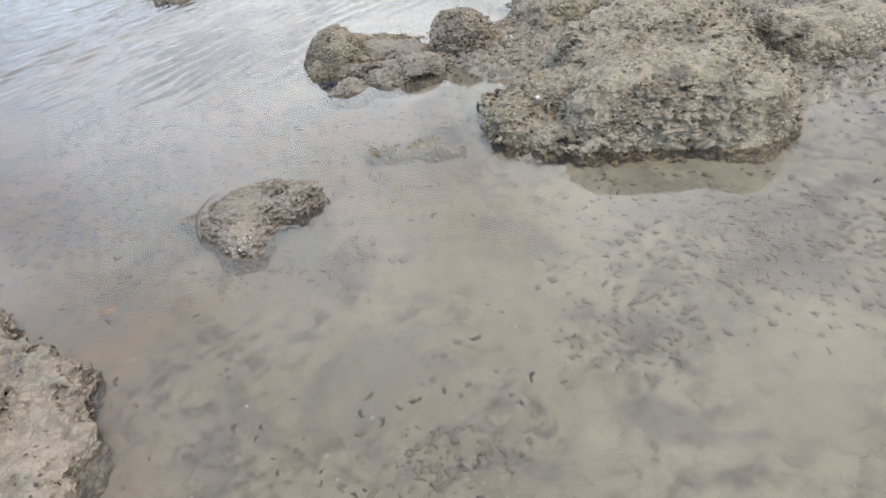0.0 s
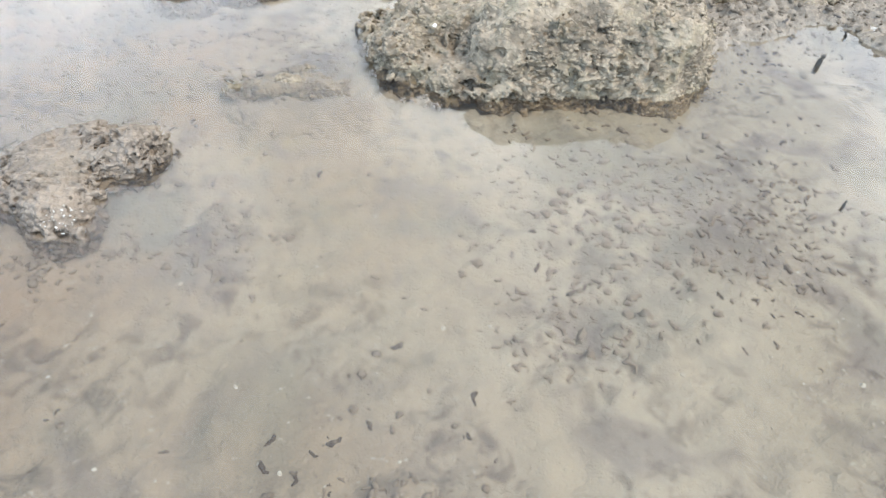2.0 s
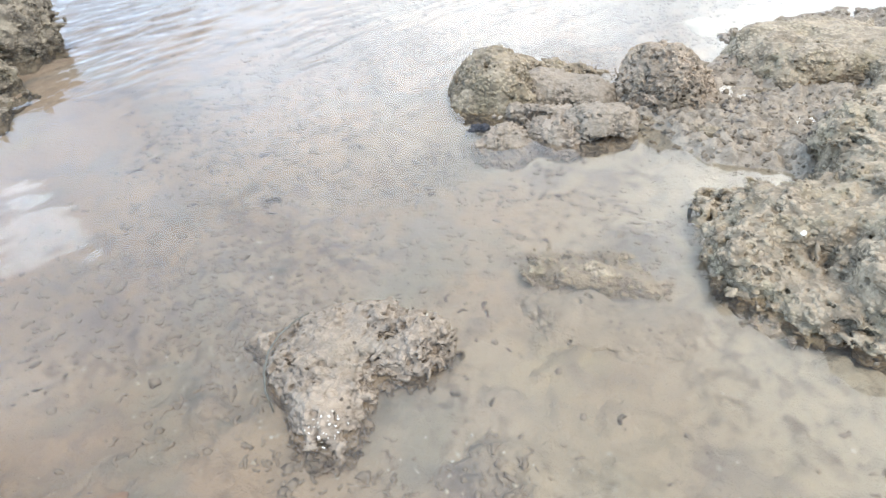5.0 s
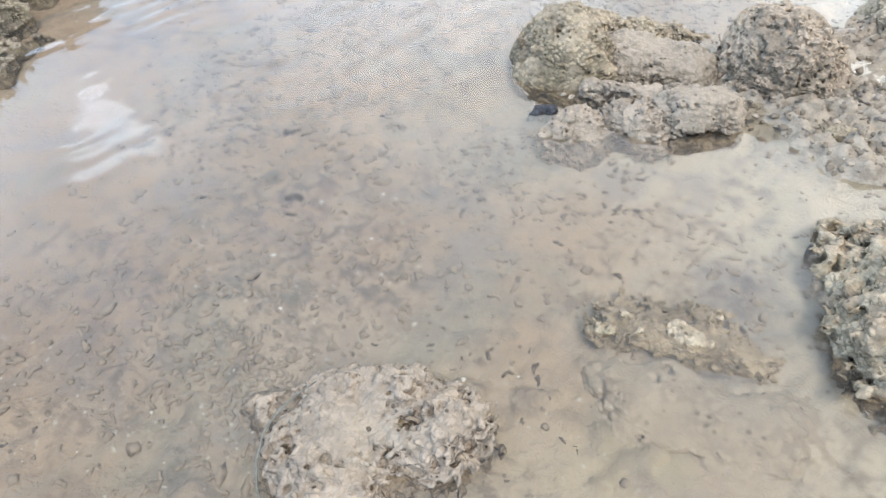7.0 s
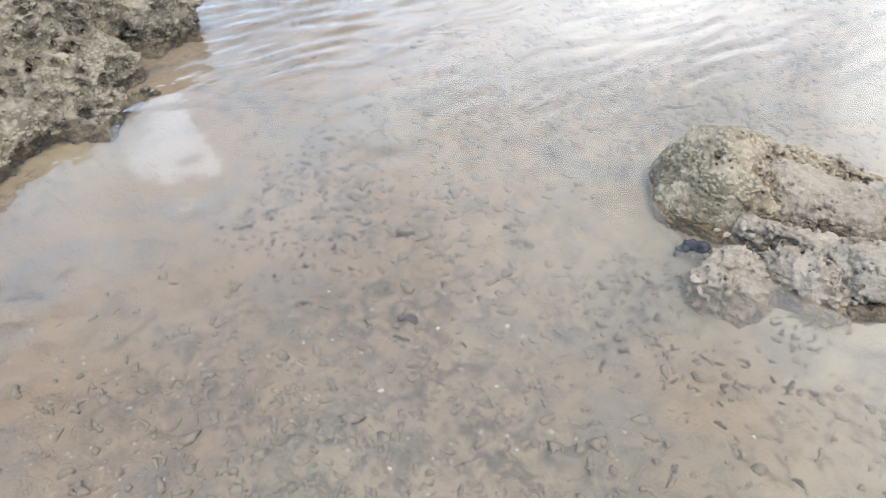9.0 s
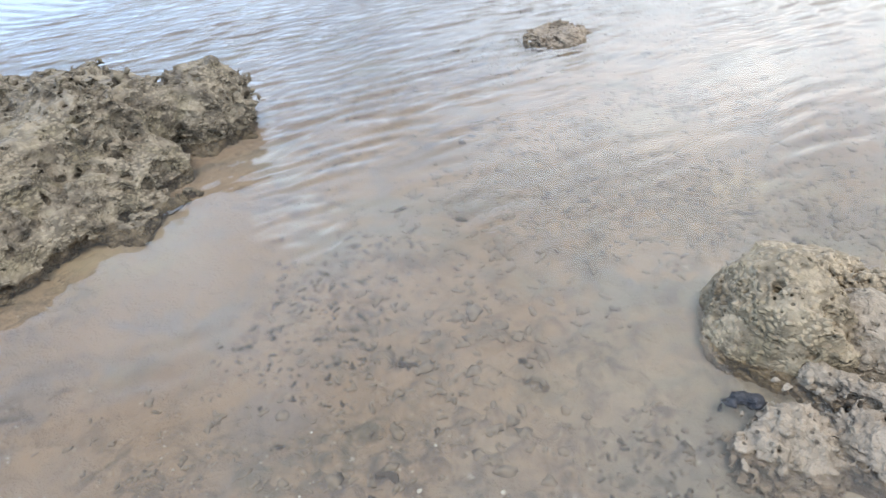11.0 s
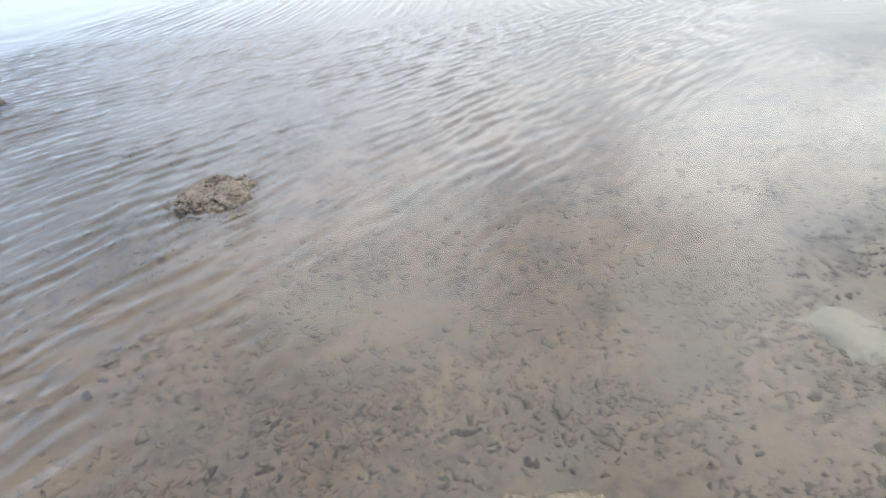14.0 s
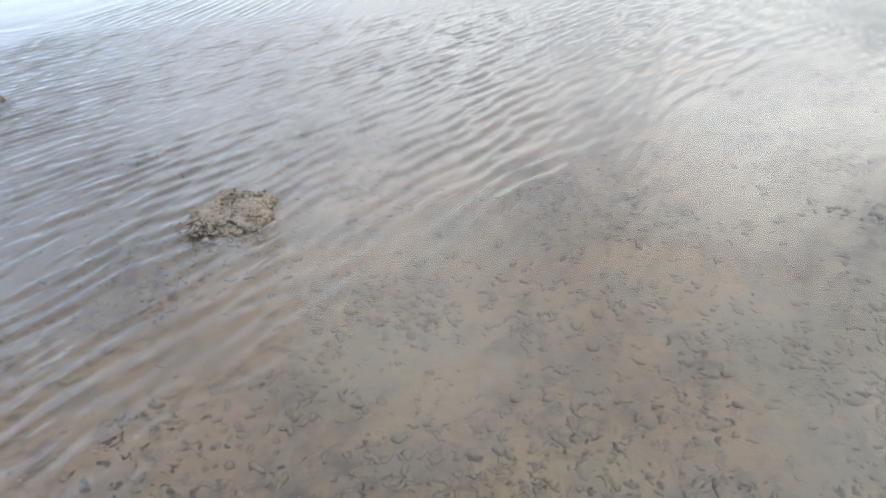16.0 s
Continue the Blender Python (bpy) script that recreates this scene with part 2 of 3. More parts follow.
SHELL = plain_material("bleached_shell", (0.62, 0.58, 0.50), (0.42, 0.37, 0.29), 150, 0.45)
CORAL = plain_material("dead_coral", (0.29, 0.238, 0.182), (0.10, 0.081, 0.067), 60, 0.85, 0.8)
PEBBLE = plain_material("reef_rubble", (0.34, 0.27, 0.194), (0.165, 0.129, 0.09), 45, 0.9, 1.0)
STRAND_MAT = plain_material("dark_strand", (0.07, 0.065, 0.05), (0.16, 0.15, 0.12), 80, 0.6)
DRIFT = plain_material("dark_driftwood", (0.05, 0.045, 0.04), (0.11, 0.10, 0.085), 70, 0.75, 0.6)
TILE_MAT = plain_material("terracotta_shard", (0.47, 0.29, 0.19), (0.38, 0.25, 0.17), 30, 0.8)
PALE_SAND = plain_material("pale_sand", (0.54, 0.51, 0.41), (0.36, 0.335, 0.26), 34, 0.9, 0.5)


# ---------------------------------------------------------------- noise on arrays
rng = np.random.default_rng(7)
LAT = rng.random((64, 64, 64)).astype(np.float32)
JIT = rng.random((64, 64, 64, 4)).astype(np.float32)


def lattice(p):
    """Smooth value noise, -1..1, at an (n, 3) array of places."""
    i = np.floor(p).astype(np.int64)
    f = (p - i).astype(np.float32)
    f = f * f * (3 - 2 * f)
    a, b = i & 63, (i + 1) & 63
    x, y, z = f[:, 0], f[:, 1], f[:, 2]
    c00 = LAT[a[:, 0], a[:, 1], a[:, 2]] * (1 - x) + LAT[b[:, 0], a[:, 1], a[:, 2]] * x
    c10 = LAT[a[:, 0], b[:, 1], a[:, 2]] * (1 - x) + LAT[b[:, 0], b[:, 1], a[:, 2]] * x
    c01 = LAT[a[:, 0], a[:, 1], b[:, 2]] * (1 - x) + LAT[b[:, 0], a[:, 1], b[:, 2]] * x
    c11 = LAT[a[:, 0], b[:, 1], b[:, 2]] * (1 - x) + LAT[b[:, 0], b[:, 1], b[:, 2]] * x
    return 2 * ((c00 * (1 - y) + c10 * y) * (1 - z) + (c01 * (1 - y) + c11 * y) * z) - 1


def fbm(p, scale, octaves=4, gain=0.5):
    total, amp = 0.0, 1.0
    for k in range(octaves):
        total = total + amp * lattice(p * scale * 2.03 ** k + 11.3 * k)
        amp *= gain
    return total


def pockets(p, cell, share, lo, hi):
    """How deep each place lies inside round pockets strewn in space; negative outside."""
    q = (p / cell).astype(np.float32)
    base = np.floor(q - 0.5).astype(np.int64)
    best = np.full(len(p), -9.0, np.float32)
    for step in np.ndindex(2, 2, 2):
        c = base + step
        j = JIT[c[:, 0] & 63, c[:, 1] & 63, c[:, 2] & 63]
        v = q - c - 0.2 - 0.6 * j[:, :3]
        r = np.where(j[:, 3] < share, lo + (hi - lo) * j[:, 3] / share, -9.0)
        best = np.maximum(best, r - np.sqrt((v * v).sum(1)))
    return best * cell


def smin(a, b, k):
    h = np.clip(0.5 + 0.5 * (b - a) / k, 0, 1)
    return b + (a - b) * h - k * h * (1 - h)


def smooth(x, lo, hi):
    t = np.clip((x - lo) / (hi - lo), 0, 1)
    return t * t * (3 - 2 * t)


# ---------------------------------------------------------------- rocks, carved in space and skinned
def blob(p, b):
    """Distance to a rounded block or (round >= 1) an ellipsoid: centre, half sizes, turn in degrees, round."""
    (cx, cy, cz), (hx, hy, hz), turn, rnd = b
    c, s = math.cos(radians(turn)), math.sin(radians(turn))
    x, y, z = p[:, 0] - cx, p[:, 1] - cy, p[:, 2] - cz
    x, y = c * x + s * y, -s * x + c * y
    if rnd >= 1:
        k = np.sqrt((x / hx) ** 2 + (y / hy) ** 2 + (z / hz) ** 2)
        return (k - 1) * min(hx, hy, hz)
    r = rnd * min(hx, hy, hz)
    q = np.abs(np.stack([x, y, z], 1)) - (hx - r, hy - r, hz - r)
    return np.linalg.norm(np.maximum(q, 0), axis=1) + np.minimum(q.max(1), 0) - r


def skin(D, origin, res):
    """Surface nets: the skin of the field D < 0 as vertices and quads."""
    inside = D < 0
    n = np.array(D.shape)
    cells = n - 1
    cnt = sum(inside[dx:dx + cells[0], dy:dy + cells[1], dz:dz + cells[2]].astype(np.int8) for dx in (0, 1) for dy in (0, 1) for dz in (0, 1))
    act = np.argwhere((cnt > 0) & (cnt < 8))
    ids = np.full(cells, -1, np.int64)
    ids[tuple(act.T)] = np.arange(len(act))
    acc, num = np.zeros((len(act), 3)), np.zeros(len(act))
    corners = [np.array(c) for c in np.ndindex(2, 2, 2)]
    for a in corners:
        for ax in range(3):
            if a[ax]:
                continue
            b = a.copy()
            b[ax] = 1
            va, vb = D[tuple((act + a).T)], D[tuple((act + b).T)]
            cut = (va < 0) != (vb < 0)
            t = np.where(cut, va / np.where(cut, va - vb, 1), 0)
            pos = act + a + t[:, None] * (b - a)
            acc[cut] += pos[cut]
            num += cut
    verts = acc / num[:, None] * res + origin
    quads = []
    for ax in range(3):
        u, v = (ax + 1) % 3, (ax + 2) % 3
        lo, hi = [slice(None)] * 3, [slice(None)] * 3
        lo[ax], hi[ax] = slice(0, n[ax] - 1), slice(1, n[ax])
        s0, s1 = inside[tuple(lo)], inside[tuple(hi)]
        e = np.argwhere(s0 != s1)
        e = e[(e[:, u] > 0) & (e[:, v] > 0) & (e[:, u] < n[u] - 1) & (e[:, v] < n[v] - 1)]
        out = s0[tuple(e.T)]
        du, dv = np.eye(3, dtype=int)[u], np.eye(3, dtype=int)[v]
        q = np.stack([ids[tuple((e - o).T)] for o in (du * 0, du, du + dv, dv)], 1)
        q[~out] = q[~out][:, ::-1]
        quads.append(q)
    return verts, np.concatenate(quads)


def mesh_from(name, verts, faces, mat, flat=False):
    me = bpy.data.meshes.new(name)
    k = faces.shape[1]
    me.vertices.add(len(verts))
    me.vertices.foreach_set("co", np.asarray(verts, np.float32).ravel())
    me.loops.add(faces.size)
    me.loops.foreach_set("vertex_index", faces.ravel().astype(np.int32))
    me.polygons.add(len(faces))
    me.polygons.foreach_set("loop_start", np.arange(0, faces.size, k, dtype=np.int32))
    me.polygons.foreach_set("use_smooth", np.full(len(faces), not flat))
    me.update(calc_edges=True)
    me.validate()
    me.materials.append(mat)
    return me


def rock(name, mat, label, blobs, res=0.01, join=0.05, lumps=0.03, grain=0.012, warp=0.03, cell=0.045, share=0.6, deep=(0.15, 0.42), cuts=(), fine=0.5, knob=30.0, sandy=0.4, layers=1.6, bores=(), category="rock", group="", floor=-0.13, parent=None):
    """One reef rock: blocks melted together, warped by noise, roughened and eaten out by pockets; sandy tops stay smoother. bores: round holes (place, radius)."""
    lo = np.min([np.array(b[0]) - max(b[1][:2]) - 0.1 for b in blobs], axis=0)
    hi = np.max([np.array(b[0]) + max(b[1][:2]) + 0.1 for b in blobs], axis=0)
    lo[2], hi[2] = floor, max(b[0][2] + b[1][2] for b in blobs) + 0.09
    n = np.ceil((hi - lo) / res).astype(int) + 1
    g = np.stack(np.meshgrid(*[np.arange(k) for k in n], indexing="ij"), -1).reshape(-1, 3).astype(np.float32) * np.float32(res) + lo.astype(np.float32)

    def solid(p):
        d = blob(p, blobs[0])
        for b in blobs[1:]:
            d = smin(d, blob(p, b), join)
        for b in cuts:
            d = -smin(-d, blob(p, b), 0.02)
        return d

    D = np.ones(len(g))
    rough_n = -(-n // 4)
    rg = (np.stack(np.meshgrid(*[np.arange(k) for k in rough_n], indexing="ij"), -1).reshape(-1, 3) * 4 + 1.5) * res + lo
    rd = solid(rg).reshape(rough_n)
    wide = (rd < 0.06 + lumps + warp + 8 * res).repeat(4, 0).repeat(4, 1).repeat(4, 2)[:n[0], :n[1], :n[2]].ravel()
    inner = np.flatnonzero(wide)
    D[inner] = solid(g[inner])
    band = inner[np.abs(D[inner]) < 0.05 + lumps + warp]
    p = g[band]
    q = p + warp * np.stack([fbm(p + o, 5.0, 2) for o in (0.0, 7.7, 15.1)], 1)
    d = solid(q) + 0.6 * lumps * fbm(p, 9.0, 2)
    near = np.abs(d) < 0.035 + grain
    p = p[near]
    s = d[near]
    up = (solid(q[near] + np.float32((0, 0, 0.02))) - solid(q[near])) / 0.02
    rug = 1 - sandy * smooth(up + 0.25 * fbm(p + 33, 6.0, 2), 0.62, 0.95)
    flake = p * np.float32((1.0, 1.0, layers))
    knobs = np.abs(lattice(flake * knob + 3.0)) + 0.5 * np.abs(lattice(flake * knob * 2.1 + 8.0))
    s = s + grain * (1.6 * (0.45 - knobs) + 0.8 * fbm(p, 34.0, 2, 0.6)) * (0.35 + 0.65 * smooth(fbm(p + 20, 4.0, 2), -0.4, 0.3)) * rug
    if share:
        bent = p * (1, 1, 1.35) + 0.012 * np.stack([lattice(p * 32), lattice(p * 32 + 5), lattice(p * 32 + 9)], 1)
        for c, part, f in ((cell * 1.9, share * 0.35, 0.8), (cell, share, 1.0), (cell * 0.5, share, fine)):
            if f:
                eat = pockets(bent, c, part, *deep) * f - 0.25 * c * (1 - rug)
                s = np.where(s > -0.03, np.maximum(s, np.minimum(eat, s + 0.7 * c)), s)
    for (bx, by, bz), br in bores:
        s = np.maximum(s, br - np.linalg.norm((p - (bx, by, bz)) * (1, 1, 0.55), axis=1))
    d[near] = s
    D[band] = d
    D = D.reshape(n)
    D[0], D[-1], D[:, 0], D[:, -1], D[:, :, 0], D[:, :, -1] = 1, 1, 1, 1, 1, 1
    verts, faces = skin(D, lo, res)
    base = np.array([*np.array(blobs[0][0])[:2], 0.0])
    ob = new(name, mesh_from(name, verts - base, faces, mat))
    ob.location = base
    if parent:
        ob.parent, ob.matrix_parent_inverse = parent, Matrix.Translation(parent.location).inverted()
        return tagged(ob, label)
    return tagged(ob, label, category, group)


# ---------------------------------------------------------------- the pool's bed
SHORE = np.array([(0.30, 3.80), (0.50, 3.62), (0.72, 3.50), (1.00, 3.0), (1.84, 2.80), (2.09, 2.85), (2.50, 2.97), (2.68, 2.85), (2.64, 2.62), (2.75, 2.48), (3.6, 2.2), (6.0, 1.7), (16.0, 0.5), (30.0, -4.0), (34.0, 9.0), (14.0, 7.4),
                  (3.0, 6.1), (1.5, 5.65), (0.80, 5.32), (0.72, 5.20), (0.80, 4.95), (0.62, 4.74), (0.20, 4.58), (0.18, 4.15)])


def shore_distance(x, y):
    """Metres inside the dry reef flat (negative: outside), on arrays."""
    near, odd = np.full(x.shape, 1e9), np.zeros(x.shape, bool)
    for (ax, ay), (bx, by) in zip(SHORE, np.roll(SHORE, -1, 0)):
        t = np.clip(((x - ax) * (bx - ax) + (y - ay) * (by - ay)) / ((bx - ax) ** 2 + (by - ay) ** 2), 0, 1)
        near = np.minimum(near, np.hypot(x - ax - t * (bx - ax), y - ay - t * (by - ay)))
        cross = (ay > y) != (by > y)
        odd ^= cross & (x < ax + (y - ay) * (bx - ax) / (by - ay if by != ay else 1e-9))
    return np.where(odd, near, -near)


# worm mounds on the bed: x, y, radius, height
MOUNDS = ((0.93, 1.42, 0.05, 0.016), (0.94, 0.94, 0.09, 0.018), (0.50, 1.37, 0.05, 0.012), (0.74, 1.42, 0.09, 0.014), (-0.27, 2.15, 0.09, 0.014), (-0.32, 1.93, 0.07, 0.012),
          (-1.09, 2.23, 0.05, 0.022), (-0.04, 1.11, 0.10, 0.014), (-1.18, 3.71, 0.06, 0.014), (-1.49, 3.67, 0.07, 0.016), (-0.39, 3.34, 0.05, 0.012), (-1.69, 3.57, 0.07, 0.016))


# settled dark silt on the bed: x, y, spread, strength; and yellow films, with one painted reflection tint
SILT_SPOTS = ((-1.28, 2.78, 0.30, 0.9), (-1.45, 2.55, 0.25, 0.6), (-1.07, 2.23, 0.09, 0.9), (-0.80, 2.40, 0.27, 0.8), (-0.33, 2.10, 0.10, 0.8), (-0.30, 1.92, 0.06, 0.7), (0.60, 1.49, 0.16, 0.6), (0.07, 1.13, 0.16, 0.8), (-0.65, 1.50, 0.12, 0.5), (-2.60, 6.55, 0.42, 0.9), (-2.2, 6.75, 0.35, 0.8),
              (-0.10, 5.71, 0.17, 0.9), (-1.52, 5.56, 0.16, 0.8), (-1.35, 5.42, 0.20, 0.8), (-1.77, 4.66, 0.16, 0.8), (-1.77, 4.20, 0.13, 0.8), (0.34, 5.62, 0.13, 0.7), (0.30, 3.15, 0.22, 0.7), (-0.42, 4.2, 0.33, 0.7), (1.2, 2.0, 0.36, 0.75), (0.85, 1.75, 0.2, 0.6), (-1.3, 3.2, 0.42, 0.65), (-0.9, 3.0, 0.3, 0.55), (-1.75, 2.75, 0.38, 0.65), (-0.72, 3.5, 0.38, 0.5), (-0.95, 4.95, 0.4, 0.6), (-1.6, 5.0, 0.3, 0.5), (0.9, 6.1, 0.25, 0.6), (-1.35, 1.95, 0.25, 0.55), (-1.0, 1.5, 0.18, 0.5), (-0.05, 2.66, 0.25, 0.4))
# the first spot paints the brown of the boulder's reflection, the rest are films
FILM_AND_REFLECTION_SPOTS = ((1.15, 2.45, 0.35, 0.6), (-2.95, 3.7, 0.35, 0.7), (-0.17, 2.53, 0.16, 0.8), (-0.1, 1.7, 0.3, 0.35), (-0.62, 5.25, 0.2, 0.6), (-1.25, 5.75, 0.35, 0.45), (0.2, 2.2, 0.35, 0.35))


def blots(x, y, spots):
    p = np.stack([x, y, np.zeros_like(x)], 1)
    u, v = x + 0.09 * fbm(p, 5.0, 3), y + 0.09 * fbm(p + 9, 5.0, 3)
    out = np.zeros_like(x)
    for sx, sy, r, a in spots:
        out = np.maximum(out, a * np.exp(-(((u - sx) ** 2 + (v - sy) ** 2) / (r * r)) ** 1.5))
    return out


def casts(x, y):
    """Where worm casts and matted lumps stand up from the bed, 0..1."""
    p = np.stack([x, y, np.zeros_like(x)], 1)
    crowd = smooth(fbm(p + 3, 1.1, 3), -0.25, 0.45) * (0.35 + 0.65 * smooth(y, 1.8, 2.8)) + 0.7 * blots(x, y, SILT_SPOTS)
    curls = smooth(fbm(p + 6, 15.0, 2, 0.6), 0.16, 0.42) + 0.7 * smooth(np.abs(lattice(p * 11.0 + 30)), 0.55, 0.8)
    return np.clip(crowd, 0, 1) * np.clip(curls, 0, 1)


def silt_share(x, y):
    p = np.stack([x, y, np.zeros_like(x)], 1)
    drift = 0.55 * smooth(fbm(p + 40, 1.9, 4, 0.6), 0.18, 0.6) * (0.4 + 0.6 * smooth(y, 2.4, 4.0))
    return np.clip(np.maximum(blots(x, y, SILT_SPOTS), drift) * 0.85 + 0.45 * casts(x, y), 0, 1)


def bed_height(x, y):
    p = np.stack([x, y, np.zeros_like(x)], 1)
    flat = shore_distance(x, y) + 0.09 * fbm(p, 3.7, 3)
    far = np.hypot(x, y - 4)
    z = -0.062 + 0.016 * fbm(p, 0.8, 2) - 0.25 * smooth(far, 9, 30)
    rough = smooth(fbm(p + 3, 0.9, 3), -0.15, 0.45)
    z = z + (0.004 + 0.012 * rough) * (1 - 2 * np.abs(fbm(p, 7.0, 3))) * 0.6 + 0.004 * fbm(p, 21.0, 3, 0.6)
    z = z + (0.020 + 0.007 * smooth(y, 3.2, 4.4)) * casts(x, y)
    for mx, my, r, h in MOUNDS:
        k = np.hypot(x - mx, y - my) / r
        z = z + h * (np.exp(-((k - 0.75) ** 2) * 6) - 0.5 * np.exp(-k * k * 9)) * (1 + 0.5 * fbm(p, 30.0, 2))
    dry = smooth(flat, -0.16, 0.14)
    top = 0.012 + 0.02 * fbm(p, 3.0, 2) + 0.024 * np.abs(fbm(p, 11.0, 3)) + 0.022 * fbm(p, 24.0, 3, 0.7) + 0.05 * smooth(flat, 0.3, 2.2)
    return z * (1 - dry) + top * dry


def graded(lo, hi, fine, reach):
    """Grid lines: even between lo and hi, then ever wider out to reach."""
    mid = np.arange(lo, hi + fine / 2, fine)
    out, step, at = [], fine, 0.0
    while at < reach:
        step *= 1.22
        at += step
        out.append(at)
    out = np.array(out)
    return np.concatenate([lo - out[::-1], mid, mid[-1] + out])


def sheet(name, xs, ys, height, mat):
    X, Y = np.meshgrid(xs, ys, indexing="ij")
    x, y = X.ravel(), Y.ravel()
    z = height(x, y)
    a = np.arange(len(xs) * len(ys)).reshape(len(xs), len(ys))
    faces = np.stack([a[:-1, :-1], a[1:, :-1], a[1:, 1:], a[:-1, 1:]], -1).reshape(-1, 4)
    return new(name, mesh_from(name, np.stack([x, y, z], 1), faces, mat))


ground = tagged(sheet("ground", graded(-4.2, 3.2, FINE, 600), graded(0.4, 9.0, FINE, 600), bed_height, BED), "silty sand bed of a tidal pool rising to a reef flat", "ground", kind="structure")
co = np.zeros(len(ground.data.vertices) * 3, np.float32)
ground.data.vertices.foreach_get("co", co)
co = co.reshape(-1, 3).astype(float)
for key, share in (("silt", silt_share(co[:, 0], co[:, 1])), ("film", blots(co[:, 0], co[:, 1], FILM_AND_REFLECTION_SPOTS))):
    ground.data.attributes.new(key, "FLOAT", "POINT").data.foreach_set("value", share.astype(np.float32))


def ripples(x, y):
    """Wind ripples: strong out on the open water, dying away in the lee of the rocks."""
    p = np.stack([x, y, np.zeros_like(x)], 1)
    out = -0.816 * (x + 2.6) + 0.578 * (y - 4.5) + 0.35 * fbm(p, 0.9, 2)
    lee = 1 - 0.85 * np.exp(-((x + 2.75) ** 2 + (y - 3.7) ** 2) / 0.55)
    wind = (0.02 + 0.20 * smooth(out, -2.2, -0.7) + 0.78 * smooth(out, -0.7, 0.55)) * lee
    fade = 1 - 0.999 * smooth(np.hypot(x, y - 4), 16, 26)
    gust = 0.85 + 0.3 * fbm(p, 0.8, 2)
    h = 0.0
    for turn, length, amp, phase in ((-35, 0.155, 0.9, 0.0), (-27, 0.118, 0.6, 1.3), (-44, 0.26, 0.75, 2.1), (-16, 0.10, 0.32, 4.0), (-52, 0.19, 0.5, 5.2)):
        dx, dy = math.cos(radians(turn)), math.sin(radians(turn))
        t = (dx * x + dy * y) * 2 * math.pi / length + phase + 2.6 * fbm(p + phase, 1.7, 2)
        h = h + amp * (np.sin(t) + 0.22 * np.sin(2 * t + 1.2))
    return WAVE * wind * gust * fade * h


water = tagged(sheet("water", graded(-7.0, 3.2, 0.0195, 600), graded(2.4, 12.6, 0.0195, 600), ripples, WATER), "clear shallow tidal water mirroring a cloudy sky", "water", kind="structure")

# ---------------------------------------------------------------- the rocks
rock("reef_boulder", ROCK, "large pitted tan reef boulder with an olive top",
     [((1.27, 3.20, 0.02), (0.50, 0.64, 0.275), -10, 0.8), ((1.16, 2.82, 0.0), (0.42, 0.25, 0.19), -8, 0.7), ((0.62, 3.06, -0.02), (0.29, 0.38, 0.16), 10, 1),
      ((1.46, 2.80, 0.02), (0.20, 0.25, 0.21), 15, 0.75), ((1.45, 3.55, 0.1), (0.43, 0.4, 0.27), 0, 1)], 0.0098, 0.13, 0.04, 0.03, 0.04, 0.046, 0.45, knob=27.0, sandy=0.25, layers=1.9)
low = rock("low_rock", ROCK_PALE, "low crusted rock with a puddle in its top, in shallow water",
     [((-0.80, 2.43, -0.04), (0.15, 0.18, 0.11), 0, 1), ((-0.76, 2.28, -0.04), (0.115, 0.15, 0.095), 10, 1), ((-0.61, 2.50, -0.03), (0.16, 0.13, 0.10), -10, 1), ((-0.76, 2.56, -0.035), (0.18, 0.08, 0.105), 4, 1), ((-0.98, 2.49, -0.06), (0.075, 0.06, 0.075), 0, 1)],
     0.0058, 0.03, 0.022, 0.020, 0.028, 0.030, 0.45, sandy=0.55, cuts=[((-0.637, 2.50, 0.075), (0.05, 0.032, 0.055), 0, 1), ((-0.88, 2.36, 0.06), (0.02, 0.03, 0.03), 0, 1)], knob=38.0, fine=0.6)
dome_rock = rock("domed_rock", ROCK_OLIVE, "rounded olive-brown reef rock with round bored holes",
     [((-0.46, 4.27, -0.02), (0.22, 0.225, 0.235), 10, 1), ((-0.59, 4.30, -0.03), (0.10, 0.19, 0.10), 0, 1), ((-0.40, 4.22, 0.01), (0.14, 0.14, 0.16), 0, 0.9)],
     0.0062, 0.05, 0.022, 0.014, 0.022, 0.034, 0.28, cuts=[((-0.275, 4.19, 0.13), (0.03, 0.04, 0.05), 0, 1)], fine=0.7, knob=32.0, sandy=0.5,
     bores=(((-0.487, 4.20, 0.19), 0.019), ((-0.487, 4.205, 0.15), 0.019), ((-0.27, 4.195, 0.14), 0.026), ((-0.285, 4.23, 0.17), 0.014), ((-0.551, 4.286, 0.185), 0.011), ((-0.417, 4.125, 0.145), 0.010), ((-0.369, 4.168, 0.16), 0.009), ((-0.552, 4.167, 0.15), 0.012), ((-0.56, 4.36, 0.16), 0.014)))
rock("back_crust", ROCK, "crumbling crust split from the rock by a crack",
     [((-0.20, 4.56, -0.02), (0.25, 0.08, 0.085), 0, 1), ((-0.40, 4.60, -0.02), (0.19, 0.13, 0.13), 0, 1), ((0.0, 4.54, -0.04), (0.1, 0.05, 0.07), 0, 1)], 0.0072, 0.03, 0.022, 0.022, 0.025, 0.03, 0.4, knob=36.0, fine=0.5, parent=dome_rock)
